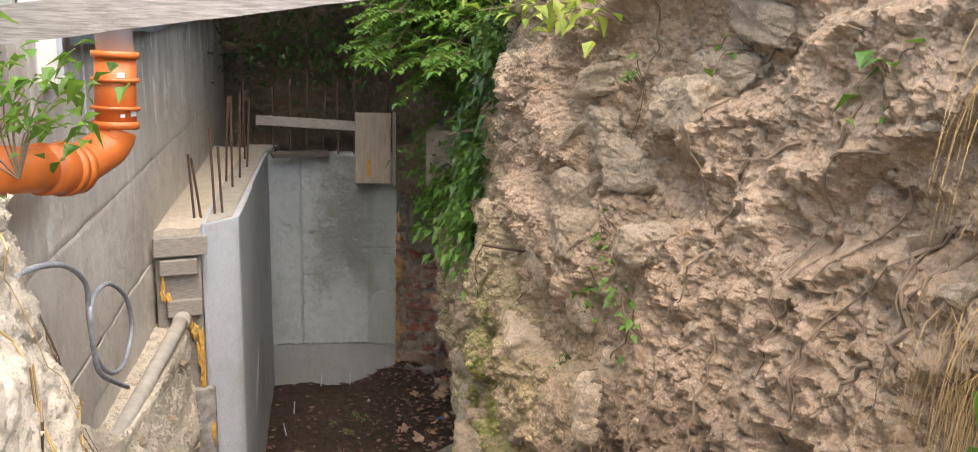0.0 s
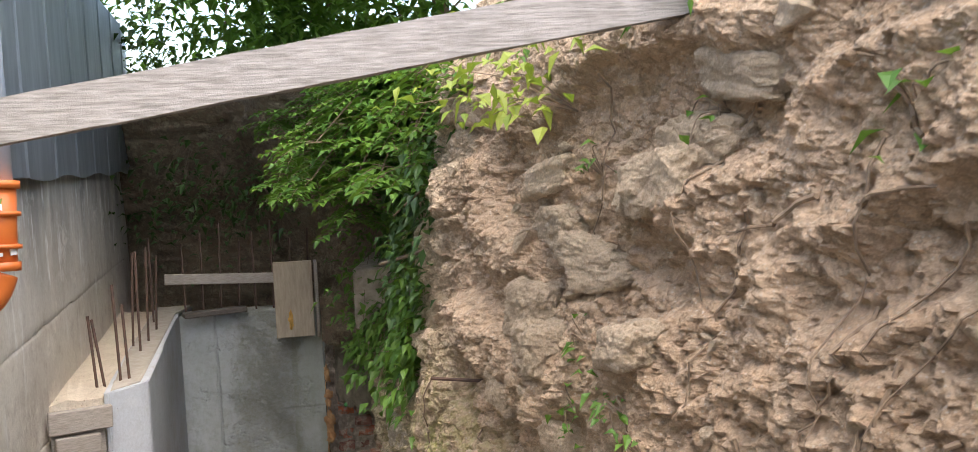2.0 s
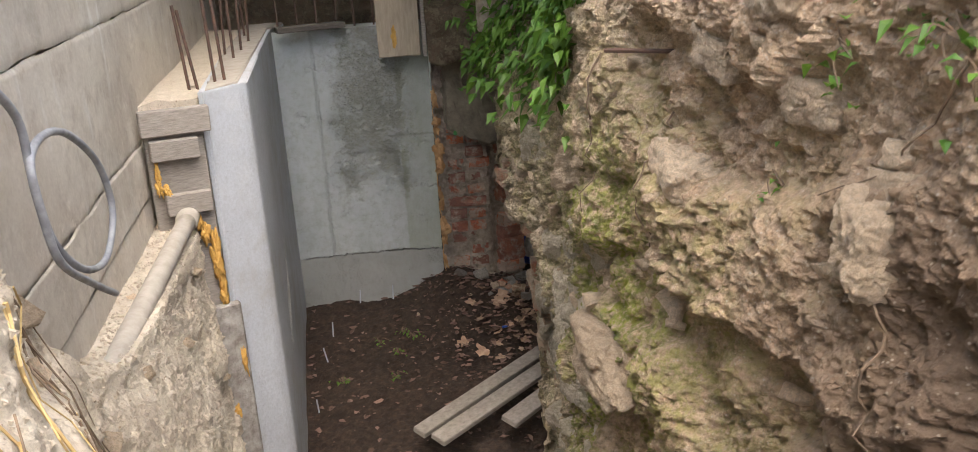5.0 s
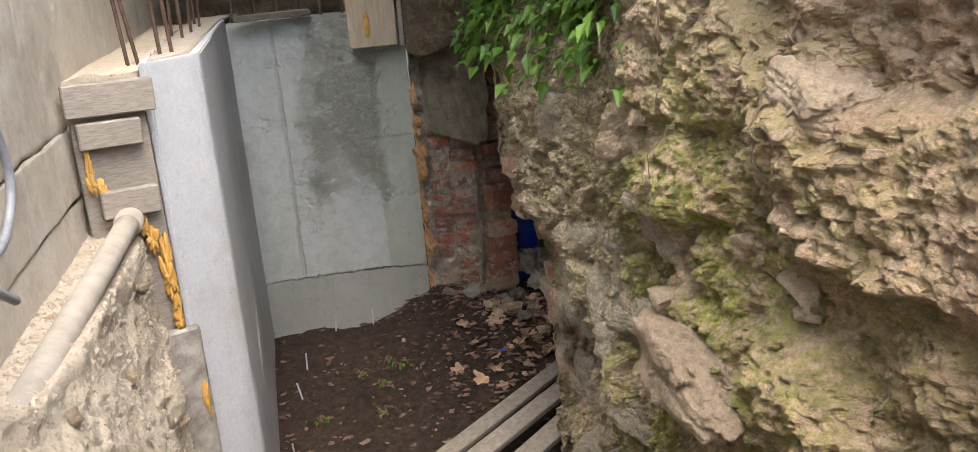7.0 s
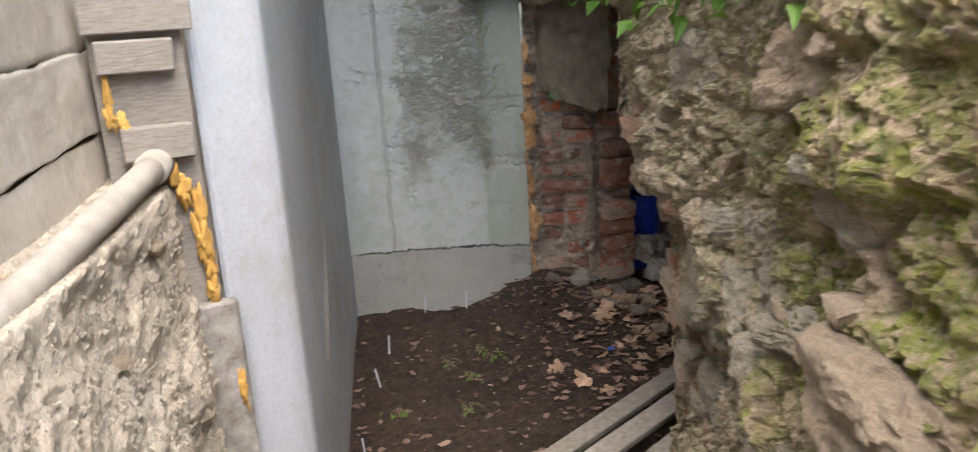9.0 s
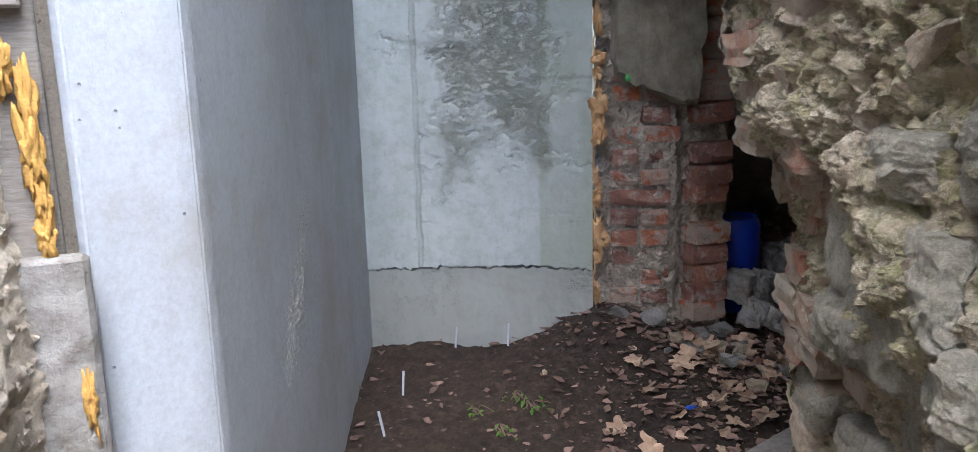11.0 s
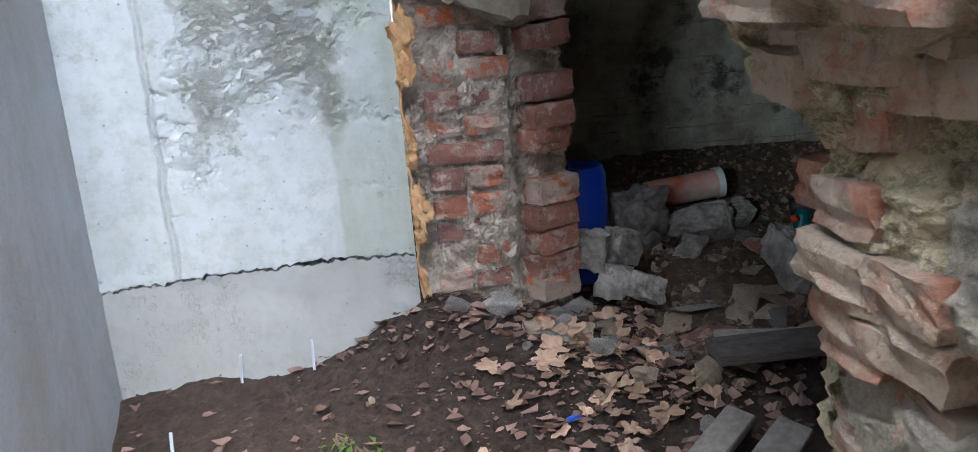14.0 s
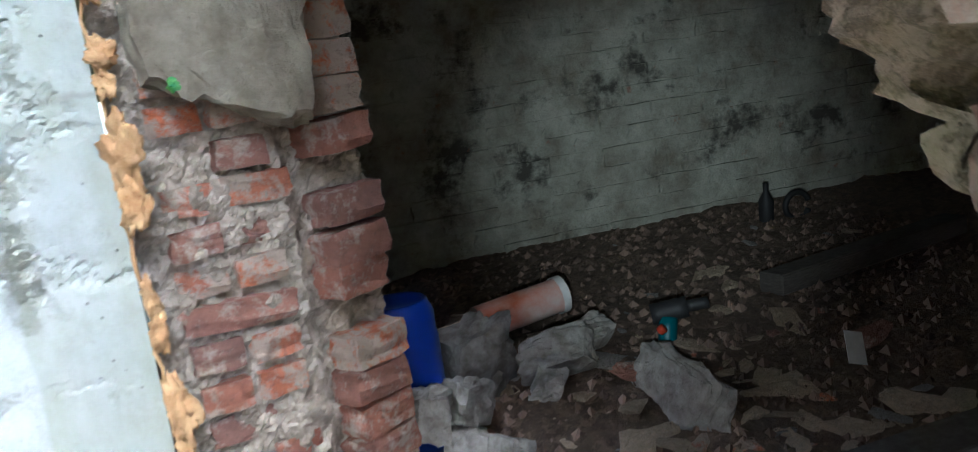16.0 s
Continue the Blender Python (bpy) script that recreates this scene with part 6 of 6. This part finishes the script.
# Added dark leaves fill in for the shadowed roof eave at this corner.
leafy("vine", "dark leaf mass added in place of the shadowed eave at the house corner", (-1.75, 7.35, 2.62), around((-1.45, 7.3, 3.3), (0.2, 0.2, 0.45)), 700, 96, 0.09, M_LEAF_DARK, 14)


# Roots and straw over the earth bank by the drain pipe.
def on_bank(y, v):
    u = float(np.interp(y, (-6, 1.0, 2.3, 4.34), (0, 0.05, 0.35, 1.0)))
    return bank_point(u, v)


rq = random.Random(77)
for i in range(16):
    y, v = rq.uniform(1.9, 2.75), rq.uniform(0.16, 0.5)
    pts = []
    for _ in range(10):
        pts.append(on_bank(y, v) + Vector((0.012, 0, 0.006)))
        y, v = min(4.2, y + rq.uniform(-0.05, 0.07)), min(0.9, v + rq.uniform(0.005, 0.04))
    whole("bank_root", tube(pts, rq.uniform(0.0015, 0.004), 5, taper=0.4), M_STRAW if i % 2 else M_ROOT, "dry root trailing over the pale earth", "root", "roots on the earth bank")
whole("bank_crumbs", crumbs(9000, 71, (1.9, 4.3, 0.02, 0.85), lambda x, y: 0.0, 0.014), M_BANK, "loose pale crumbs on the earth bank", "crumbs", kind="stuff")
bc = bpy.data.objects["bank_crumbs"].data
for p in range(0, len(bc.vertices), 4):
    four = [bc.vertices[p + i] for i in range(4)]
    y, v_ = sum(w.co.x for w in four[:3]) / 3, sum(w.co.y for w in four[:3]) / 3
    base = on_bank(y, v_)
    for w in four:
        w.co = base + Vector((0, w.co.x - y, 0)) + UP * (w.co.y - v_) + Vector((0.97, 0, 0.25)) * w.co.z
for y, v_, d in ((4.05, 0.24, 0.07), (3.75, 0.3, 0.05), (3.3, 0.24, 0.06), (2.9, 0.3, 0.09), (2.6, 0.35, 0.08), (3.5, 0.5, 0.06), (4.1, 0.45, 0.05), (3.9, 0.16, 0.05), (3.6, 0.1, 0.04), (2.75, 0.22, 0.10)):
    place("earth_stone", rubble[2], pose(*on_bank(y, v_), rq.uniform(0, 40), rq.uniform(0, 40), rq.uniform(0, 360)) @ Matrix.Scale(d, 4), "pale stone bedded in the earth bank", "stone", "stones in the earth bank")
